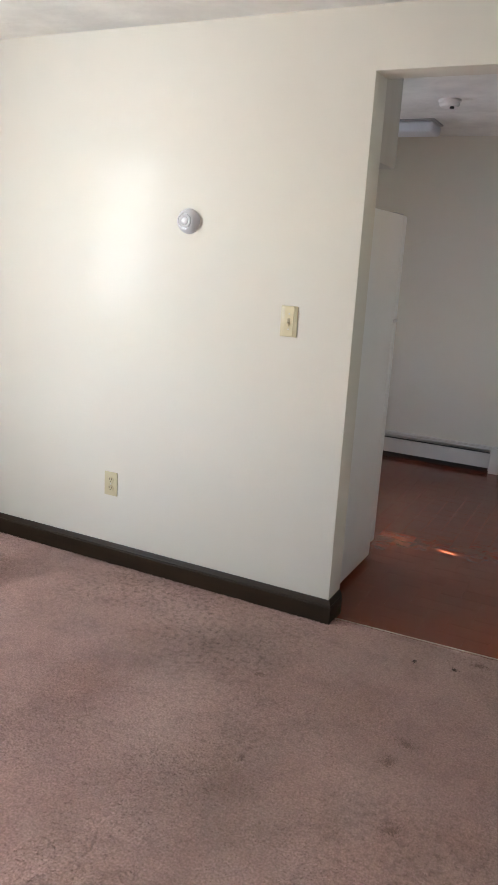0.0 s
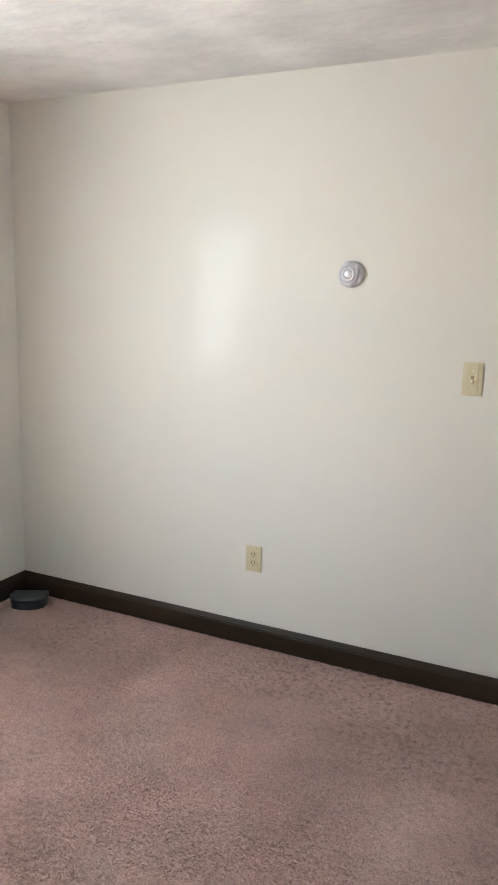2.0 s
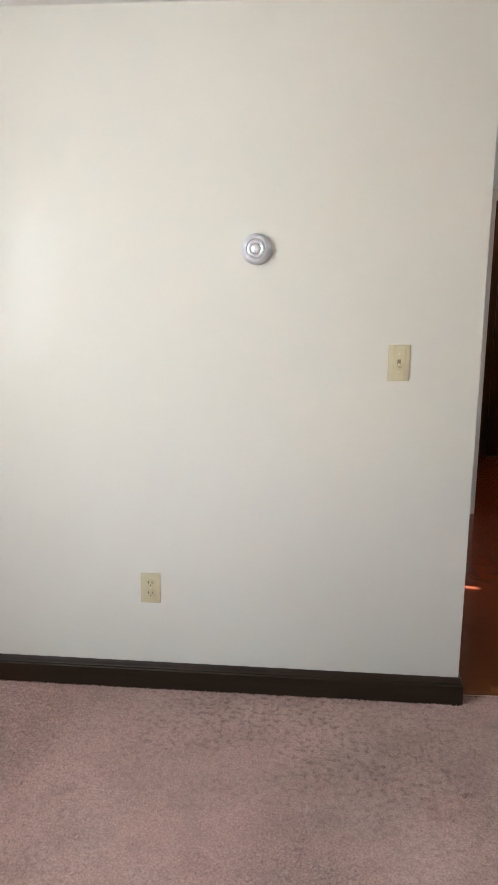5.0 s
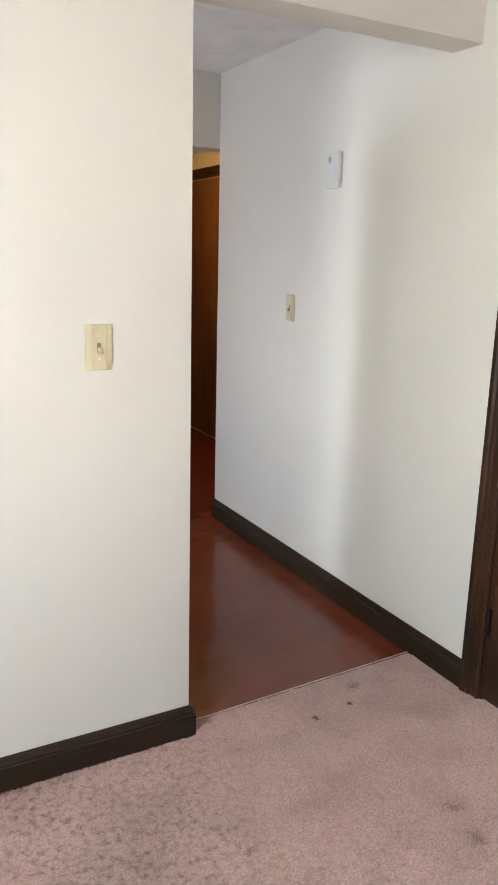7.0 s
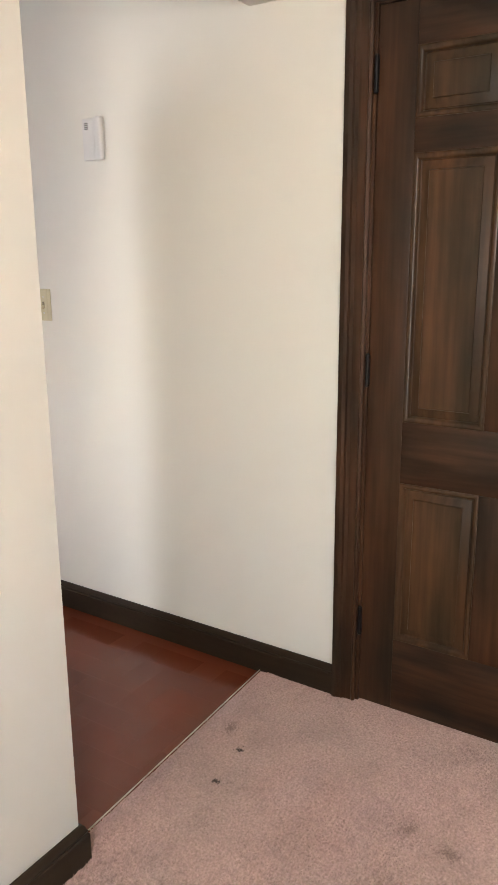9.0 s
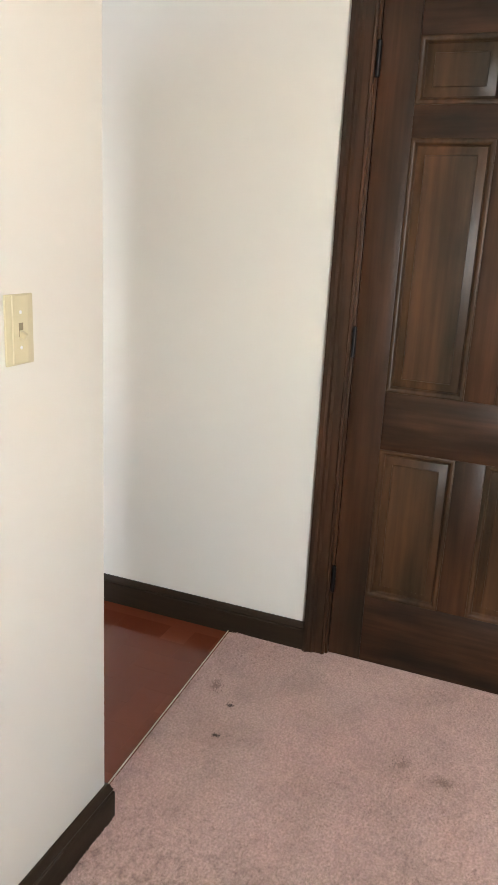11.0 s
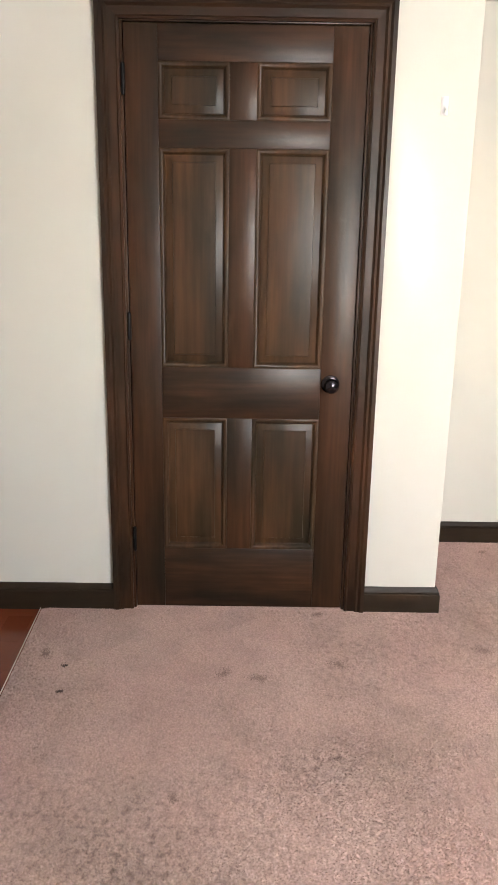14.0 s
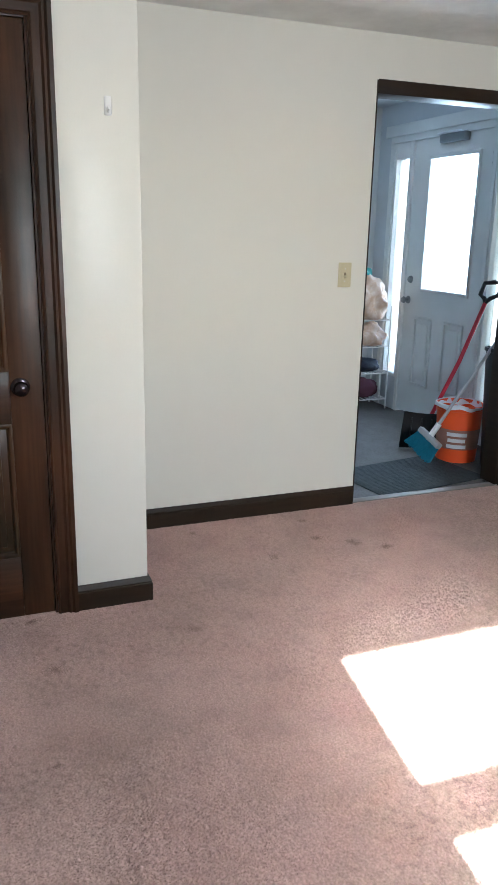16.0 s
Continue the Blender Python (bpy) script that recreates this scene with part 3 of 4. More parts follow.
def outlet(name, at, turn, label):
    t = thing(name, at, label, "power outlet", turn)
    part("cover_plate", box(-0.036, -0.006, -0.057, 0.036, 0.0, 0.057, 0.0025, 2), IVORY, t)
    for z in (-0.020, 0.020):
        bm = lathe([(0, 0.003), (0.0155, 0.003), (0.017, 0.001), (0.017, 0)], 24, pose(0, -0.0055, z, 90, 0, 0) @ Matrix.Diagonal((1, 0.85, 1, 1)))
        so = part("socket", bm, IVORY, t)
        for x in (-0.0065, 0.0065):
            part("slot", box(x - 0.0013, -0.0092, z - 0.001, x + 0.0013, -0.008, z + 0.008), DARK, so, "dark slot")
        part("slot", lathe([(0, 0.0007), (0.0026, 0.0007), (0.0026, 0)], 12, pose(0, -0.0085, z - 0.0075, 90, 0, 0)), DARK, so, "dark slot")
    part("screw", lathe([(0, 0.0015), (0.0028, 0.001), (0.0032, 0)], 12, pose(0, -0.006, 0, 90, 0, 0)), SILVER, t)
    return t


switch_plate("light_switch", (-1.193, YA, 1.219), 0, "ivory toggle light switch on living room wall")
outlet("power_outlet", (-2.040, YA, 0.391), 0, "ivory double power outlet above dark baseboard")
switch_plate("light_switch", (XB, 3.978, 1.236), -90, "ivory toggle switch on kitchen side wall")
switch_plate("light_switch", (XE, 0.292, 1.221), -90, "ivory toggle switch beside porch doorway")

puck = thing("push_light", (-1.667, YA, 1.581), "round white stick-on push light with silver centre", "wall light")
U = lambda dz=0.0: pose(0, dz, 0, 90, 0, 0)
part("housing", lathe([(0.050, 0), (0.050, 0.008), (0.046, 0.020), (0.040, 0.030), (0.034, 0.036), (0.031, 0.037)], 40, U()), PUCK, puck)
part("ring", lathe([(0.031, 0.036), (0.030, 0.033), (0.028, 0.033), (0.027, 0.039), (0.022, 0.041), (0.017, 0.039), (0.016, 0.036)], 40, U()), SILVER, puck, "satin silver ring")
part("lens", lathe([(0.016, 0.035), (0.0155, 0.039), (0.010, 0.042), (0, 0.043)], 32, U()), SILVER, puck, "silver domed lens")
for k in range(6):
    a = k * math.pi / 3
    part("stud", lathe([(0, 0.003), (0.002, 0.002), (0.0025, 0)], 10, U() @ pose(0.022 * math.cos(a), 0.022 * math.sin(a), 0.0395)), SILVER, puck)

# chime box: thin case, raised side cover, dark grille slots
chime = thing("wall_chime", (XB, 3.675, 1.802), "ivory wall-mounted chime box with small grille", "wall box", -90)
part("case", box(-0.046, -0.012, -0.068, 0.030, 0.0, 0.068, 0.004, 3), HEATER, chime)
part("side_cover", box(0.012, -0.022, -0.070, 0.048, 0.0, 0.070, 0.008, 3), HEATER, chime)
for k in range(4):
    part("grille_slot", box(-0.034, -0.0135, 0.032 + k * 0.006, -0.018, -0.0115, 0.035 + k * 0.006), DARK, chime, "dark slot")

hook = thing("wall_hook", (XB, 1.590, 1.815), "small white adhesive hook beside the door", "hook", -90)
part("backplate", box(-0.012, -0.004, -0.030, 0.012, 0, 0.030, 0.004, 2), WHITE, hook)
part("prong", tube([(0, -0.003, -0.004), (0, -0.008, -0.018), (0, -0.018, -0.022), (0, -0.022, -0.012)], 0.0045, 10), WHITE, hook)

# ---- corner bait box ----
bait = thing("bait_station", (-3.165, 2.765, -0.002), "dark teal plastic bait box in carpet corner", "bait box", 28)
def bait_shell(z0, z1, s):
    bm = bmesh.new()
    pts = [(-0.085, 0.055), (0.085, 0.055), (0.090, 0.0)] + [(0.085 * math.cos(a), -0.02 - 0.052 * math.sin(a)) for a in [math.pi * k / 10 for k in range(1, 10)]] + [(-0.090, 0.0)]
    for z, sc in ((z0, s), (z1 - 0.006, s), (z1, s * 0.94)):
        ring = [bm.verts.new((x * sc, y * sc, z)) for x, y in pts]
        if z != z0:
            for k in range(len(ring)):
                bm.faces.new((last[k], last[(k + 1) % len(ring)], ring[(k + 1) % len(ring)], ring[k]))
        else:
            bm.faces.new(ring[::-1])
        last = ring
    bm.faces.new(last)
    bmesh.ops.recalc_face_normals(bm, faces=bm.faces)
    return bm
part("base", bait_shell(0.0, 0.036, 0.95), BAIT, bait)
part("lid", bait_shell(0.034, 0.056, 1.0), BAIT, bait)
part("key_hole", lathe([(0, 0.001), (0.006, 0.001), (0.006, 0)], 14, pose(-0.035, -0.040, 0.0558)), DARK, bait)

# ---- kitchen ----
fridge = thing("refrigerator", (-1.37, 3.44, -0.012), "white top-freezer refrigerator standing behind the wall", "refrigerator")
part("body", box(-0.37, -0.32, 0.03, 0.37, 0.245, 1.690, 0.008, 2), ENAMEL, fridge)
part("freezer_door", box(-0.37, 0.252, 1.215, 0.37, 0.310, 1.690, 0.012, 3), ENAMEL, fridge)
part("lower_door", box(-0.37, 0.252, 0.09, 0.37, 0.310, 1.205, 0.012, 3), ENAMEL, fridge)
part("kick_grille", box(-0.35, 0.20, 0.015, 0.35, 0.262, 0.085), DARK, fridge, "dark kick grille")
part("gasket", boxes([(-0.355, 0.244, 0.1, 0.355, 0.254, 1.19), (-0.355, 0.244, 1.225, 0.355, 0.254, 1.68)]), GREYTUBE, fridge)
part("top_hinge", boxes([(0.29, 0.19, 1.688, 0.352, 0.30, 1.698)], 0.003), GREYTUBE, fridge)
part("middle_hinge", boxes([(0.32, 0.248, 1.203, 0.374, 0.30, 1.217)]), SILVER, fridge)
for y in (-0.28, 0.2):
    for x in (-0.33, 0.33):
        part("foot", lathe([(0, 0), (0.02, 0), (0.02, 0.035), (0, 0.035)], 14, pose(x, y, 0)), BLACKP, fridge)

cab = thing("wall_cabinet", (-1.36, YA + TH + 0.002, 1.835), "greige laminate wall cabinet hung above refrigerator", "cabinet")
part("body", box(-0.40, 0, 0, 0.40, 0.295, 0.515, 0.002), CABINET, cab)
for x in (-0.395, 0.005):
    d = part("cabinet_door", box(x, 0.297, 0.005, x + 0.39, 0.316, 0.51, 0.003), CABINET, cab)
    part("pull", tube([(x + 0.05, 0.318, 0.05), (x + 0.05, 0.335, 0.06), (x + 0.05, 0.335, 0.14), (x + 0.05, 0.318, 0.15)], 0.004, 8), SILVER, d)

heat = thing("baseboard_heater", (-1.65, YN, -0.012), "white hydronic baseboard heater along kitchen wall", "heater")
part("front_panel", extrude([(0, 0.045), (0.06, 0.04), (0.062, 0.15), (0.052, 0.150), (0.050, 0.05), (0, 0.055)], (-0.9, 0, 0), (0.87, 0, 0), (0, -1, 0), (0, 0, 1)), HEATER, heat)
part("back_panel", box(-0.9, -0.006, 0.02, 0.87, -0.001, 0.195), HEATER, heat)
part("damper", extrude([(0.012, 0.187), (0.046, 0.178), (0.046, 0.174), (0.012, 0.183)], (-0.9, 0, 0), (0.87, 0, 0), (0, -1, 0), (0, 0, 1)), HEATER, heat)
part("top_lip", box(-0.9, -0.022, 0.191, 0.87, -0.001, 0.196), HEATER, heat)
# dark block reaches the floor to paint the shade under the front panel
part("fin_tube_and_shade", box(-0.88, -0.046, 0.003, 0.86, -0.01, 0.15), DARK, heat, "dark block for fin tube and shade below panel")
part("end_cap", box(0.872, -0.068, 0.0, 0.945, -0.001, 0.20, 0.004, 2), HEATER, heat)
for bx in (-0.6, 0.3):
    part("bracket", box(bx, -0.05, 0, bx + 0.02, -0.005, 0.05), DARK, heat)

lamp = thing("ceiling_light", (-1.62, 5.30, ZK), "white flush fluorescent ceiling fixture, switched off", "ceiling light")
part("housing", box(-0.32, -0.12, -0.012, 0.32, 0.12, 0, 0.003, 2), GREYTUBE, lamp, "dark metal housing edge")
part("diffuser", box(-0.31, -0.115, -0.075, 0.31, 0.115, -0.010, 0.02, 3), FIXTURE, lamp)

smoke = thing("smoke_detector", (-1.09, 4.66, ZK), "round white smoke detector on kitchen ceiling", "smoke detector")
part("base", lathe([(0.062, 0), (0.062, -0.012), (0.056, -0.016)], 32), WHITE, smoke)
part("cover", lathe([(0.056, -0.016), (0.054, -0.030), (0.046, -0.038), (0.02, -0.040), (0, -0.040)], 32), WHITE, smoke)
part("vent", lathe([(0.012, -0.0385), (0.012, -0.050), (0, -0.050)], 20, pose(0.02, -0.02, 0)), DARK, smoke)

# ---- hall ----
hall_side = thing("door_3", (XH, 6.25, 0), "brown wooden slab door in hall side wall", "door", kind="structure")
part("leaf", box(-0.012, 0.0, 0.005, -0.002, 0.76, 2.04, 0.003), WOOD_L, hall_side)
for c in (extrude(CASING, (0, 0, 0), (0, 0, 2.05), (0, -1, 0), (-1, 0, 0), 0, 1), extrude(CASING, (0, 0.76, 0), (0, 0.76, 2.05), (0, 1, 0), (-1, 0, 0), 0, 1)):
    part("casing", c, WOOD_V, hall_side)
part("casing", extrude(CASING, (0, 0, 2.05), (0, 0.76, 2.05), (0, 0, 1), (-1, 0, 0), -1, 1), WOOD_H, hall_side)
dome = thing("ceiling_light", (0.25, 6.2, ZH), "lit warm glass dome ceiling light in hall", "ceiling light")
part("base", lathe([(0.14, 0), (0.14, -0.02), (0.128, -0.025)], 36), SILVER, dome)
part("shade", lathe([(0.128, -0.024), (0.125, -0.05), (0.105, -0.085), (0.07, -0.108), (0.03, -0.118), (0, -0.12)], 36), LAMPGLOW, dome, "glowing warm glass shade")

# ---- porch ----
PS = -1.28
structure("floor_porch", boxes([(XE + 0.055, -0.79, -0.06, XE + TH, 0.16, -0.014), (XE + TH, PS - 0.1, -0.06, 3.3, 1.7, -0.014)]), PORCH_FLOOR, "worn grey painted porch floor", "floor")
structure("wall_porch_south", boxes([
    (XE + TH, PS - 0.12, -0.06, 1.38, PS, 2.6), (1.38, PS - 0.12, 2.2, 2.95, PS, 2.6), (2.95, PS - 0.12, -0.06, 3.3, PS, 2.6),
    (2.68, PS - 0.12, -0.06, 2.95, PS, 0.27), (1.38, PS - 0.12, -0.06, 1.66, PS, 0.27)]), PORCH_WALL, "grey-white painted porch wall around entry door", "wall")
structure("wall_porch_east", boxes([(3.17, PS, -0.06, 3.3, 1.7, 2.6)]), PORCH_WALL, "grey-white painted porch side wall", "wall")
structure("wall_porch_north", boxes([(XE + TH, YC + TH, -0.06, 3.17, 1.7, 2.6)]), PORCH_WALL, "plain painted porch end wall", "wall")
structure("ceiling_porch", boxes([(XE + TH, PS, 2.40, 3.17, YC + TH, 2.5)]), PORCH_WALL, "grey-white porch ceiling", "ceiling")
structure("threshold", boxes([(XE - 0.004, -0.795, -0.05, XE + 0.052, 0.165, 0.006)], 0.004), METAL_STRIP, "metal threshold below porch doorway", "threshold")
structure("trim_porch_doorway", boxes([(XE - 0.002, 0.164, 0.006, XE + TH + 0.002, 0.172, 2.12), (XE - 0.002, -0.802, 0.006, XE + TH + 0.002, -0.78, 2.12),
                                       (XE - 0.002, -0.78, 2.06, XE + TH + 0.002, 0.164, 2.124)], 0.002), BASE, "dark-stained wooden lining of porch doorway", "door frame")

ed = thing("door_4", (1.70, PS, 0), "closed white steel entry door with large glass", "door", kind="structure")
part("leaf", boxes([(0, -0.045, 0.01, 0.135, -0.002, 2.10), (0.73, -0.045, 0.01, 0.94, -0.002, 2.10), (0.135, -0.045, 0.01, 0.73, -0.002, 0.99), (0.135, -0.045, 1.975, 0.73, -0.002, 2.10)]), PORCH_DOOR, ed)
lite = part("glass_frame", boxes([(0.125, -0.05, 0.985, 0.152, 0.010, 1.98), (0.708, -0.05, 0.985, 0.735, 0.010, 1.98), (0.152, -0.05, 0.985, 0.708, 0.010, 1.012), (0.152, -0.05, 1.953, 0.708, 0.010, 1.98)], 0.003), PORCH_DOOR, ed)
g = part("pane", box(0.152, -0.028, 1.012, 0.708, -0.022, 1.953), GLASS, lite)
g.visible_shadow = False


for x0, x1 in ((0.15, 0.385), (0.535, 0.77)):
    part("panel", boxes([(x0, -0.004, 0.25, x1, 0.012, 0.27), (x0, -0.004, 0.77, x1, 0.012, 0.79), (x0, -0.004, 0.27, x0 + 0.02, 0.012, 0.77), (x1 - 0.02, -0.004, 0.27, x1, 0.012, 0.77),
                         (x0 + 0.05, -0.004, 0.30, x1 - 0.05, 0.004, 0.74)], 0.003), PORCH_DOOR, ed)
kn = part("door_knob", lathe([(0, 0.06), (0.02, 0.055), (0.027, 0.042), (0.02, 0.03), (0.012, 0.02), (0.012, 0.006), (0.03, 0.004), (0.031, -0.002)], 24, pose(0.885, 0, 0.91, -90, 0, 0)), STEEL, ed, "satin metal knob")
part("deadbolt", lathe([(0, 0.02), (0.02, 0.018), (0.024, 0.012), (0.028, 0.006), (0.029, -0.002)], 24, pose(0.87, 0, 1.07, -90, 0, 0)), STEEL, ed)
closer = part("door_closer", box(0.27, -0.002, 2.045, 0.56, 0.055, 2.105, 0.01, 2), STEEL, ed, "grey metal door closer body")
part("closer_arm", boxes([(0.28, 0.02, 2.105, 0.62, 0.032, 2.113), (0.34, 0.03, 2.113, 0.60, 0.05, 2.12)]), SILVER, closer)
for z in (0.25, 1.0, 1.86):
    part("hinge", lathe([(0, 0.1), (0.007, 0.098), (0.007, 0.002), (0, 0)], 12, pose(-0.004, 0.004, z)), IRON, ed)

fr = thing("window_3", (1.38, PS, 0), "white painted entry frame with narrow sidelights", "window", kind="structure")
part("post", box(0.278, -0.10, -0.012, 0.318, 0.012, 2.2, 0.003), PORCH_DOOR, fr)
part("post", box(1.262, -0.10, -0.012, 1.30, 0.012, 2.2, 0.003), PORCH_DOOR, fr)
part("post", box(1.535, -0.10, -0.012, 1.60, 0.012, 2.2, 0.003), PORCH_DOOR, fr)
part("head", box(0.0, -0.10, 2.1015, 1.60, 0.013, 2.2, 0.003), PORCH_DOOR, fr)
part("trim_board", box(-0.03, 0.0135, 2.150, 1.66, 0.03, 2.235, 0.004), PORCH_DOOR, fr)
for x0, x1 in ((1.30, 1.535), (0.0, 0.278)):
    sf = part("sidelight_frame", boxes([(x0, -0.06, 0.262, x0 + 0.028, 0.006, 2.101), (x1 - 0.028, -0.06, 0.262, x1, 0.006, 2.101), (x0 + 0.028, -0.06, 0.262, x1 - 0.028, 0.006, 0.29), (x0 + 0.028, -0.06, 1.98, x1 - 0.028, 0.006, 2.101)], 0.003), PORCH_DOOR, fr)
    g = part("pane", box(x0 + 0.028, -0.03, 0.29, x1 - 0.028, -0.024, 1.98), GLASS, sf)
    g.visible_shadow = False

door_mat = thing("door_mat", (1.115, -0.42, -0.014), "dark grey ribbed rubber door mat on porch floor", "door mat", 9)
part("pad", box(-0.26, -0.40, 0, 0.26, 0.40, 0.010, 0.004, 2), MAT, door_mat)
part("rib_field", boxes([(-0.24 + k * 0.02, -0.38, 0.009, -0.23 + k * 0.02, 0.38, 0.0108) for k in range(25)]), MAT, door_mat)

bucket = thing("bucket", (1.34, -0.93, -0.014), "orange plastic bucket with grey printed band and white liner", "bucket", 40)
part("shell", lathe([(0, 0), (0.126, 0), (0.130, 0.004), (0.146, 0.33), (0.152, 0.331), (0.153, 0.342), (0.148, 0.343), (0.149, 0.368), (0.155, 0.370), (0.155, 0.376), (0.147, 0.376), (0.142, 0.33), (0.126, 0.012), (0, 0.012)], 48), ORANGE, bucket)
part("printed_band", lathe([(0.1346, 0.09), (0.1413, 0.235)], 48), GREYBAND, bucket, "dull grey printed band")
mark = bmesh.new()
for z0, z1, a0, a1 in ((0.10, 0.125, 0, 0.9), (0.14, 0.165, 0.05, 0.85), (0.18, 0.205, 0, 0.9)):
    n = 8
    for k in range(n):
        p = [a0 + (a1 - a0) * (k + j) / n + math.pi * 0.42 for j in (0, 1)]
        q = []
        for a, z in ((p[0], z0), (p[1], z0), (p[1], z1), (p[0], z1)):
            r = 0.132 + (z / 0.33) * 0.0155 + 0.0035
            q.append(mark.verts.new((r * math.cos(a), r * math.sin(a), z)))
        mark.faces.new(q)
part("print_mark", mark, LINER, bucket, "pale print bars")
lin = lathe([(0.140, 0.34), (0.150, 0.380), (0.158, 0.374), (0.1595, 0.358)], 60)
for v in lin.verts:
    k = noise.noise(v.co * 22)
    v.co += Vector((v.co.x, v.co.y, 0)).normalized() * 0.006 * k + Vector((0, 0, 0.016 * noise.noise(v.co * 14 + Vector((3, 1, 0)))))
part("bag_liner", lin, LINER, bucket, "crumpled white bag liner")

shovel = thing("snow_shovel", (1.605, -0.83, -0.014), "black snow shovel with red handle leaning on wall", "shovel")
bl = bmesh.new()
rows = []
for i in range(9):
    s = i / 8
    row = []
    for j in range(9):
        w = (j / 8 - 0.5) * 2
        x, y, z = 0.20 * w * (1 - 0.12 * s), -0.02 - 0.10 * s + 0.07 * math.sin(s * 2.2) - 0.03 * (1 - w * w), 0.012 + 0.33 * s
        row.append(bl.verts.new((x, y + 0.08, z + 0.02 * (w * w) * (s > 0.9))))
    rows.append(row)
for a, b in zip(rows, rows[1:]):
    for k in range(8):
        bl.faces.new((a[k], a[k + 1], b[k + 1], b[k]))
bmesh.ops.solidify(bl, geom=bl.faces[:], thickness=0.006)
bl.transform(pose(0, 0, 0, 0, 0, 52) @ Matrix.Diagonal((0.70, 1, 0.72, 1)))
blade = part("blade", bl, BLACKP, shovel, "black ribbed plastic scoop")
for w in (-0.1, 0.0, 0.1):
    r = tube([(w, 0.075 - 0.02, 0.03), (w, 0.06, 0.16), (w * 0.95, 0.035, 0.31)], 0.007, 8)
    r.transform(pose(0, 0, 0, 0, 0, 52) @ Matrix.Diagonal((0.70, 1, 0.72, 1)))
    part("rib", r, BLACKP, blade)
grip_at, low = Vector((1.43, -1.15, 1.07)) - Vector((1.605, -0.83, -0.014)), Vector((0.02, -0.06, 0.18))
part("handle", tube([low, low.lerp(grip_at, 0.5) + Vector((0, -0.01, -0.02)), low.lerp(grip_at, 0.93)], 0.014, 14), RED, shovel, "red metal tube handle")
d = (grip_at - low).normalized()
side = Vector((0.8, 0.6, 0))
c0 = low.lerp(grip_at, 0.92)
part("d_grip", tube([c0, c0 + d * 0.03 + side * 0.02, c0 + d * 0.05 + side * 0.055, c0 + d * 0.13 + side * 0.06, c0 + d * 0.14, c0 + d * 0.13 - side * 0.06, c0 + d * 0.05 - side * 0.055, c0 + d * 0.03 - side * 0.02, c0], 0.015, 10), BLACKP, shovel, "dark d-shaped grip")

broom = thing("broom", (1.24, -0.62, -0.002), "broom with cyan bristles and grey handle leaning", "broom")
top = Vector((1.09, -0.96, 0.80)) - Vector((1.24, -0.62, -0.002))
hd0 = Vector((0.02, -0.05, 0.190))
tilt = Matrix.Translation((0.012, -0.045, 0.190)) @ Matrix.Rotation(radians(28), 4, Vector((0.79, -0.61, 0))) @ Matrix.Translation((-0.012, 0.045, -0.145))
part("handle", tube([hd0, top], 0.011, 12), GREYTUBE, broom)
part("socket", tube([hd0 - (top - hd0) * 0.06, hd0 + (top - hd0) * 0.12], 0.019, 12), WHITE, broom)
headbm = box(-0.13, -0.022, 0.105, 0.13, 0.022, 0.142, 0.008, 2)
headbm.transform(tilt @ pose(0.012, -0.045, 0, 0, 0, 8) @ Matrix.Diagonal((0.8, 1, 1, 1)))
part("head", headbm, GREYTUBE, broom)
br = bmesh.new()
for k in range(420):
    x, y = random.uniform(-0.125, 0.125), random.uniform(-0.018, 0.018)
    fx, fy = x * 1.18 + random.uniform(-0.006, 0.006), y * 1.7 + 0.028
    a = Vector((x, y, 0.108)); b = Vector((fx, fy, random.uniform(0.0, 0.012)))
    w = Vector((0.0022, 0, 0))
    w2 = Vector((0, 0.0022, 0))
    vs = [br.verts.new(p) for p in (a - w, a + w, b + w, b - w, a - w2, a + w2, b + w2, b - w2)]
    br.faces.new(vs[:4]); br.faces.new(vs[4:])
br.transform(tilt @ pose(0.012, -0.045, 0, 0, 0, 8) @ Matrix.Diagonal((0.8, 1, 1, 1)))
tagged(part("bristles", br, CYAN, broom, "cyan plastic bristles"), kind="stuff")

bin_ = thing("trash_bin", (1.055, -1.10, -0.014), "tall black plastic bin beside porch doorway", "trash bin")
shell = bmesh.new()
rings = []
for z, sx, sy in ((0, 0.13, 0.15), (0.02, 0.135, 0.155), (0.74, 0.165, 0.19), (0.75, 0.175, 0.20), (0.77, 0.175, 0.20), (0.77, 0.16, 0.185), (0.05, 0.125, 0.145)):
    ring = []
    for k in range(32):
        a = 2 * math.pi * k / 32
        c, s = math.cos(a), math.sin(a)
        f = (abs(c) ** 5 + abs(s) ** 5) ** (-1 / 5)
        ring.append(shell.verts.new((0.85 * sx * c * f, 0.85 * sy * s * f, z)))
    rings.append(ring)
for a, b in zip(rings, rings[1:]):
    for k in range(32):
        shell.faces.new((a[k], a[(k + 1) % 32], b[(k + 1) % 32], b[k]))
shell.faces.new(rings[0][::-1]); shell.faces.new(rings[-1])
bmesh.ops.recalc_face_normals(shell, faces=shell.faces)
part("body", shell, BLACKP, bin_)

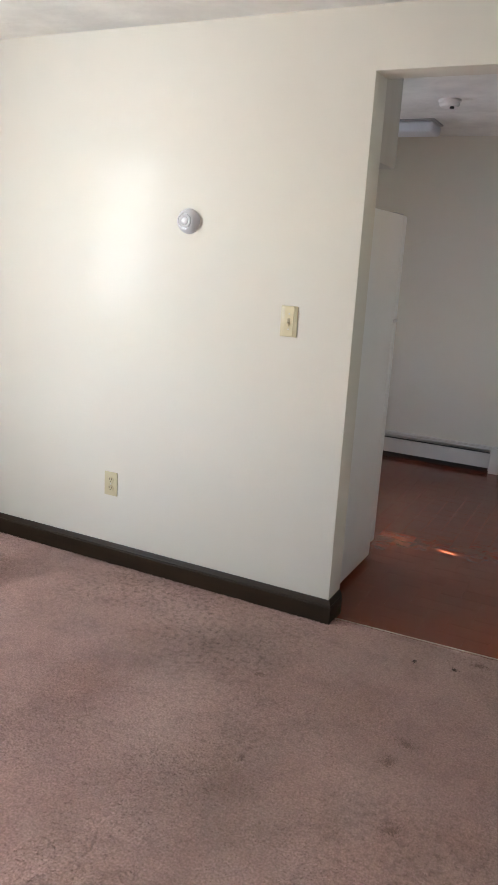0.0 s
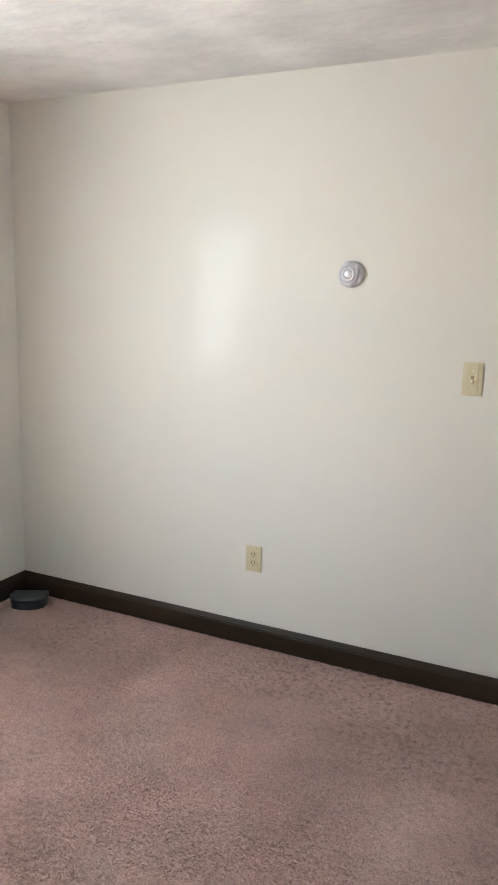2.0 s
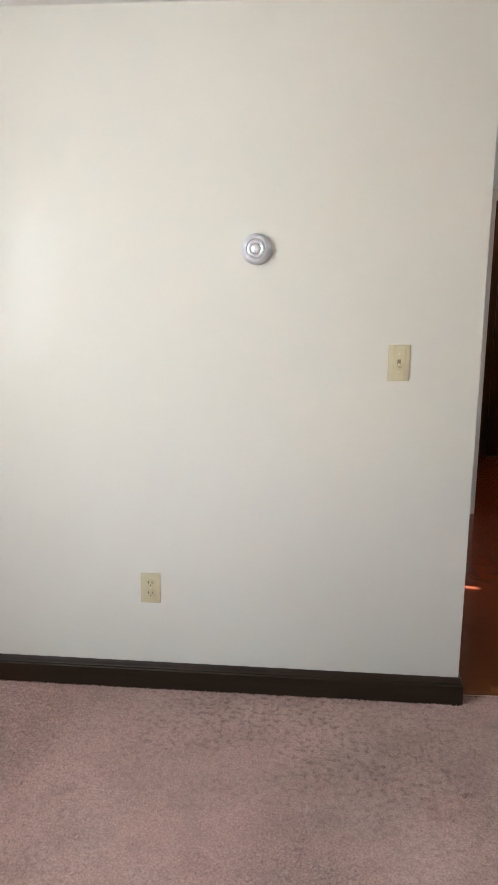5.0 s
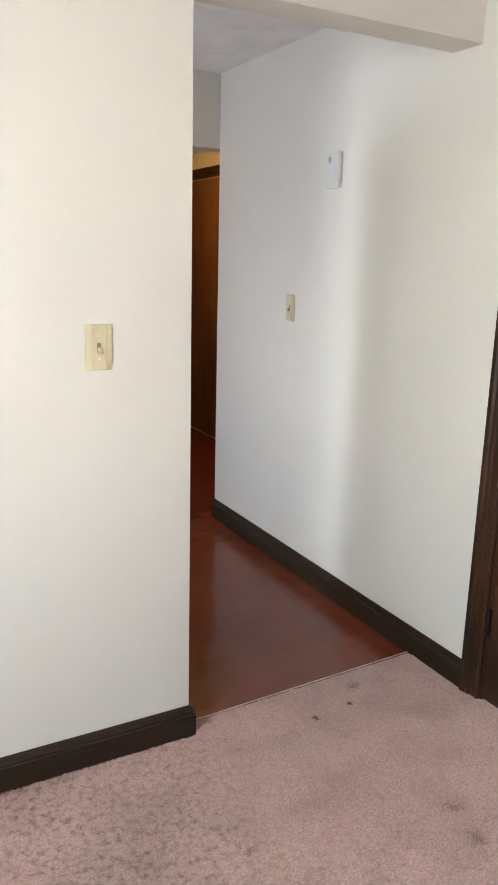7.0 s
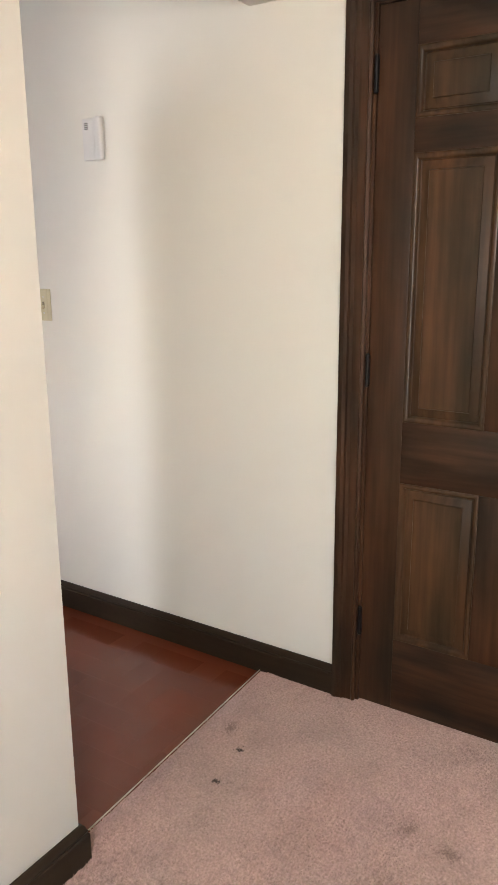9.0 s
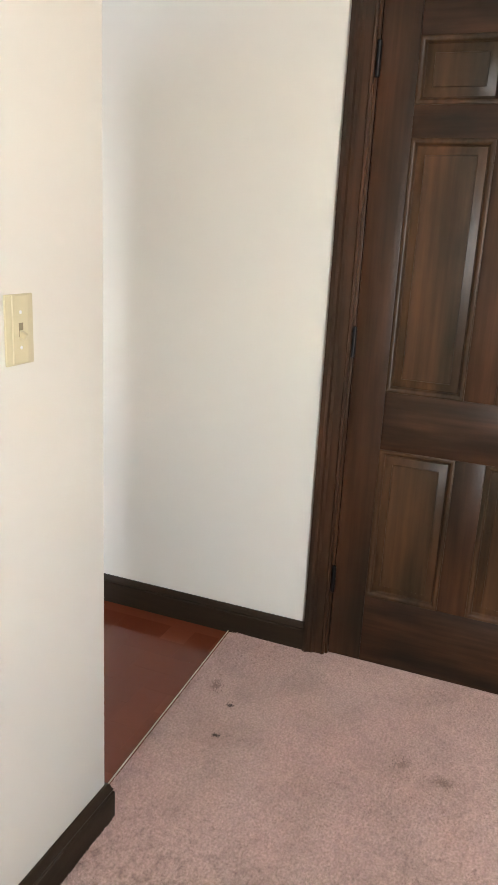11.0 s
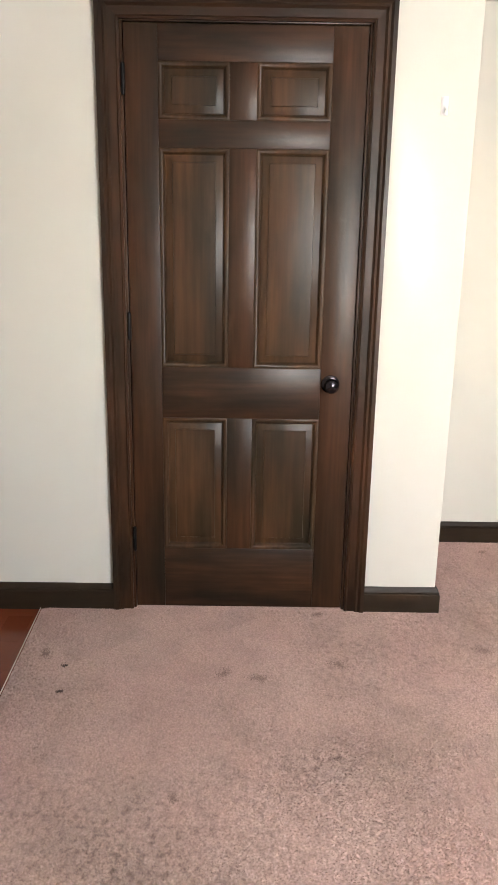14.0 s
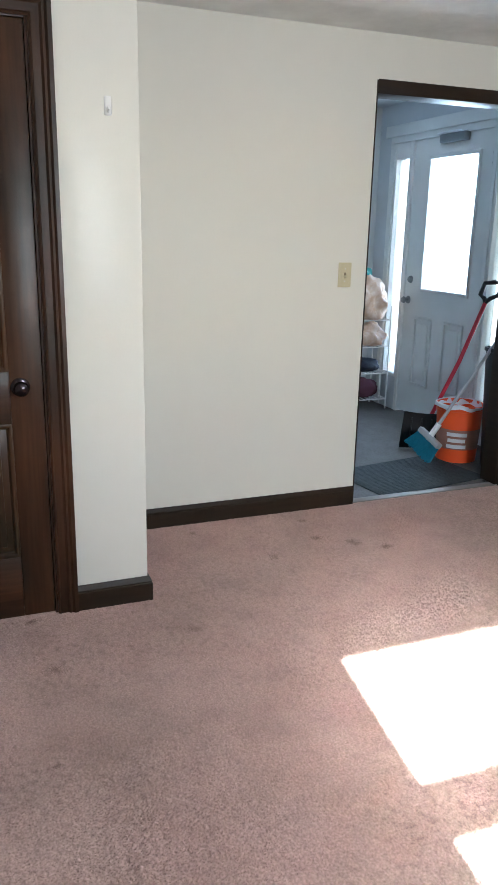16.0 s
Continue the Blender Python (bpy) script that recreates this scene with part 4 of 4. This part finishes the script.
rack = thing("wire_rack", (2.87, -1.06, -0.014), "white wire shelf rack holding shoes and bags", "shelf rack")
for x in (-0.13, 0.13):
    for y in (-0.17, 0.17):
        part("post", tube([(x, y, 0), (x, y, 0.86)], 0.006, 8), WIRE, rack)
for z in (0.08, 0.30, 0.52, 0.74):
    sh = part("shelf", boxes([(-0.135, -0.175, z, 0.135, -0.168, z + 0.008), (-0.135, 0.168, z, 0.135, 0.175, z + 0.008), (-0.135, -0.168, z, -0.128, 0.168, z + 0.008), (0.128, -0.168, z, 0.135, 0.168, z + 0.008)], 0.002), WIRE, rack)
    for k in range(8):
        part("wire", tube([(-0.128, -0.15 + k * 0.043, z + 0.004), (0.128, -0.15 + k * 0.043, z + 0.004)], 0.0025, 6), WIRE, sh)


def soft_lump(sx, sy, sz, seed, rough=0.25):
    bm = bmesh.new()
    bmesh.ops.create_icosphere(bm, subdivisions=4, radius=1)
    for v in bm.verts:
        k = 1 + rough * noise.noise(v.co * 1.7 + Vector((seed, 0, 0))) + rough * 0.35 * noise.noise(v.co * 5 + Vector((0, seed, 0)))
        v.co = Vector((v.co.x * sx * k, v.co.y * sy * k, max(-0.75, v.co.z * k) * sz + 0.75 * sz))
    return bm


for nm, at, size, mt, lab, cat, sd in (
        ("plastic_bag", (2.86, -1.06, 0.735), (0.16, 0.17, 0.19), BAG, "full crinkled translucent bag on wire rack", "bag", 1),
        ("plastic_bag", (2.86, -1.06, 0.515), (0.14, 0.16, 0.11), BAG, "pale crumpled bag on wire rack shelf", "bag", 2),
        ("folded_cloth", (2.87, -1.06, 0.295), (0.10, 0.15, 0.06), NAVY, "dark navy cloth bundle on rack shelf", "cloth", 3),
        ("folded_cloth", (2.87, -1.06, 0.075), (0.10, 0.15, 0.09), PLUM, "dark plum cloth bundle on rack shelf", "cloth", 4),
        ("hat", (2.90, -1.02, 1.035), (0.07, 0.09, 0.07), TEAL, "teal knitted cloth on top of bag", "cloth", 5)):
    o = thing(nm, at, lab, cat)
    part("body", soft_lump(*size, sd, 0.4 if mt is BAG else 0.25), mt, o)

# ---- carpet marks ----
def stain(x, y, r, n, mat, label):
    """A cluster of discoloured tufts, dense in its middle."""
    bm = bmesh.new()
    for k in range(n):
        a, d = random.uniform(0, 2 * math.pi), abs(random.gauss(0, 0.6)) * r
        px, py, f = d * math.cos(a), d * 0.65 * math.sin(a), random.uniform(0, math.pi)
        w = Vector((math.cos(f), math.sin(f), 0)) * 0.0028
        p = Vector((px, py, -0.001))
        bm.faces.new([bm.verts.new(q) for q in (p - w, p + w, p + Vector((random.uniform(-0.005, 0.005), random.uniform(-0.005, 0.005), random.uniform(0.004, 0.0065))))])
    ob = new("carpet_stain", mesh_of("carpet_stain", bm, mat, False))
    ob.matrix_world = pose(x, y, 0, 0, 0, random.uniform(0, 180))
    tagged(ob, label, "stain", "carpet stains", kind="structure")


for x, y, r in ((-0.380, 2.818, 0.013), (-0.526, 2.801, 0.015)):
    stain(x, y, r, 90, STAIN, "small dark stain on the pink carpet")
for x, y, r in ((0.24, 0.85, 0.035), (-0.25, 1.38, 0.03), (0.28, 0.43, 0.045), (0.18, 0.30, 0.04), (0.62, 1.12, 0.02), (0.60, 0.54, 0.025),
                (0.38, 0.57, 0.03), (-0.44, 2.17, 0.035), (-0.35, 1.90, 0.035), (-0.99, 2.40, 0.02), (-0.306, 2.902, 0.03), (-0.414, 2.283, 0.03), (-0.829, 1.957, 0.012), (0.0, 1.94, 0.02)):
    stain(x, y, r, int(12000 * r), FAINT, "faint brown spot on the pink carpet")


# ---- brick floor pieces ----
def brick_mesh(w, h):
    bm = box(-w / 2 + 0.0008, -h / 2 + 0.0005, -0.0098, w / 2 - 0.0008, h / 2 - 0.0008, -0.0093, 0.0002, 1)
    return mesh_of("brick", bm, BRICK)


floor_k = bpy.data.objects["floor_kitchen"]
BW = 0.095
along, across = brick_mesh(2 * BW, BW), brick_mesh(BW, 2 * BW)
rest = bmesh.new()
count = 0


def brick_fits(x0, y0, x1, y1):
    if y0 < 2.86 or y1 > YH + 0.02:
        return False
    if y0 < YB and x1 > XB + 0.02 or x1 > XH + 0.02:
        return False
    return not (x0 < -0.6 and y1 > YN + 0.02)


for j in range(0, 46):
    for i in range(-36, 10):
        k = (i - j) % 4
        if k not in (0, 3):
            continue
        x0, y0 = -0.02 + i * BW, 2.83 + j * BW
        x1, y1 = (x0 + 2 * BW, y0 + BW) if k == 0 else (x0 + BW, y0 + 2 * BW)
        if not brick_fits(x0, y0, x1, y1):
            continue
        cx, cy = (x0 + x1) / 2, (y0 + y1) / 2
        if cx > -1.2 and count < 300:
            b = new("brick", along if k == 0 else across)
            b.parent = floor_k
            b.location = (cx, cy, 0)
            count += 1
        else:
            add_box(rest, x0 + 0.0008, y0 + 0.0008, -0.0098, x1 - 0.0008, y1 - 0.0008, -0.0093)
tagged(part("brick_field", rest, BRICK, floor_k), kind="stuff")
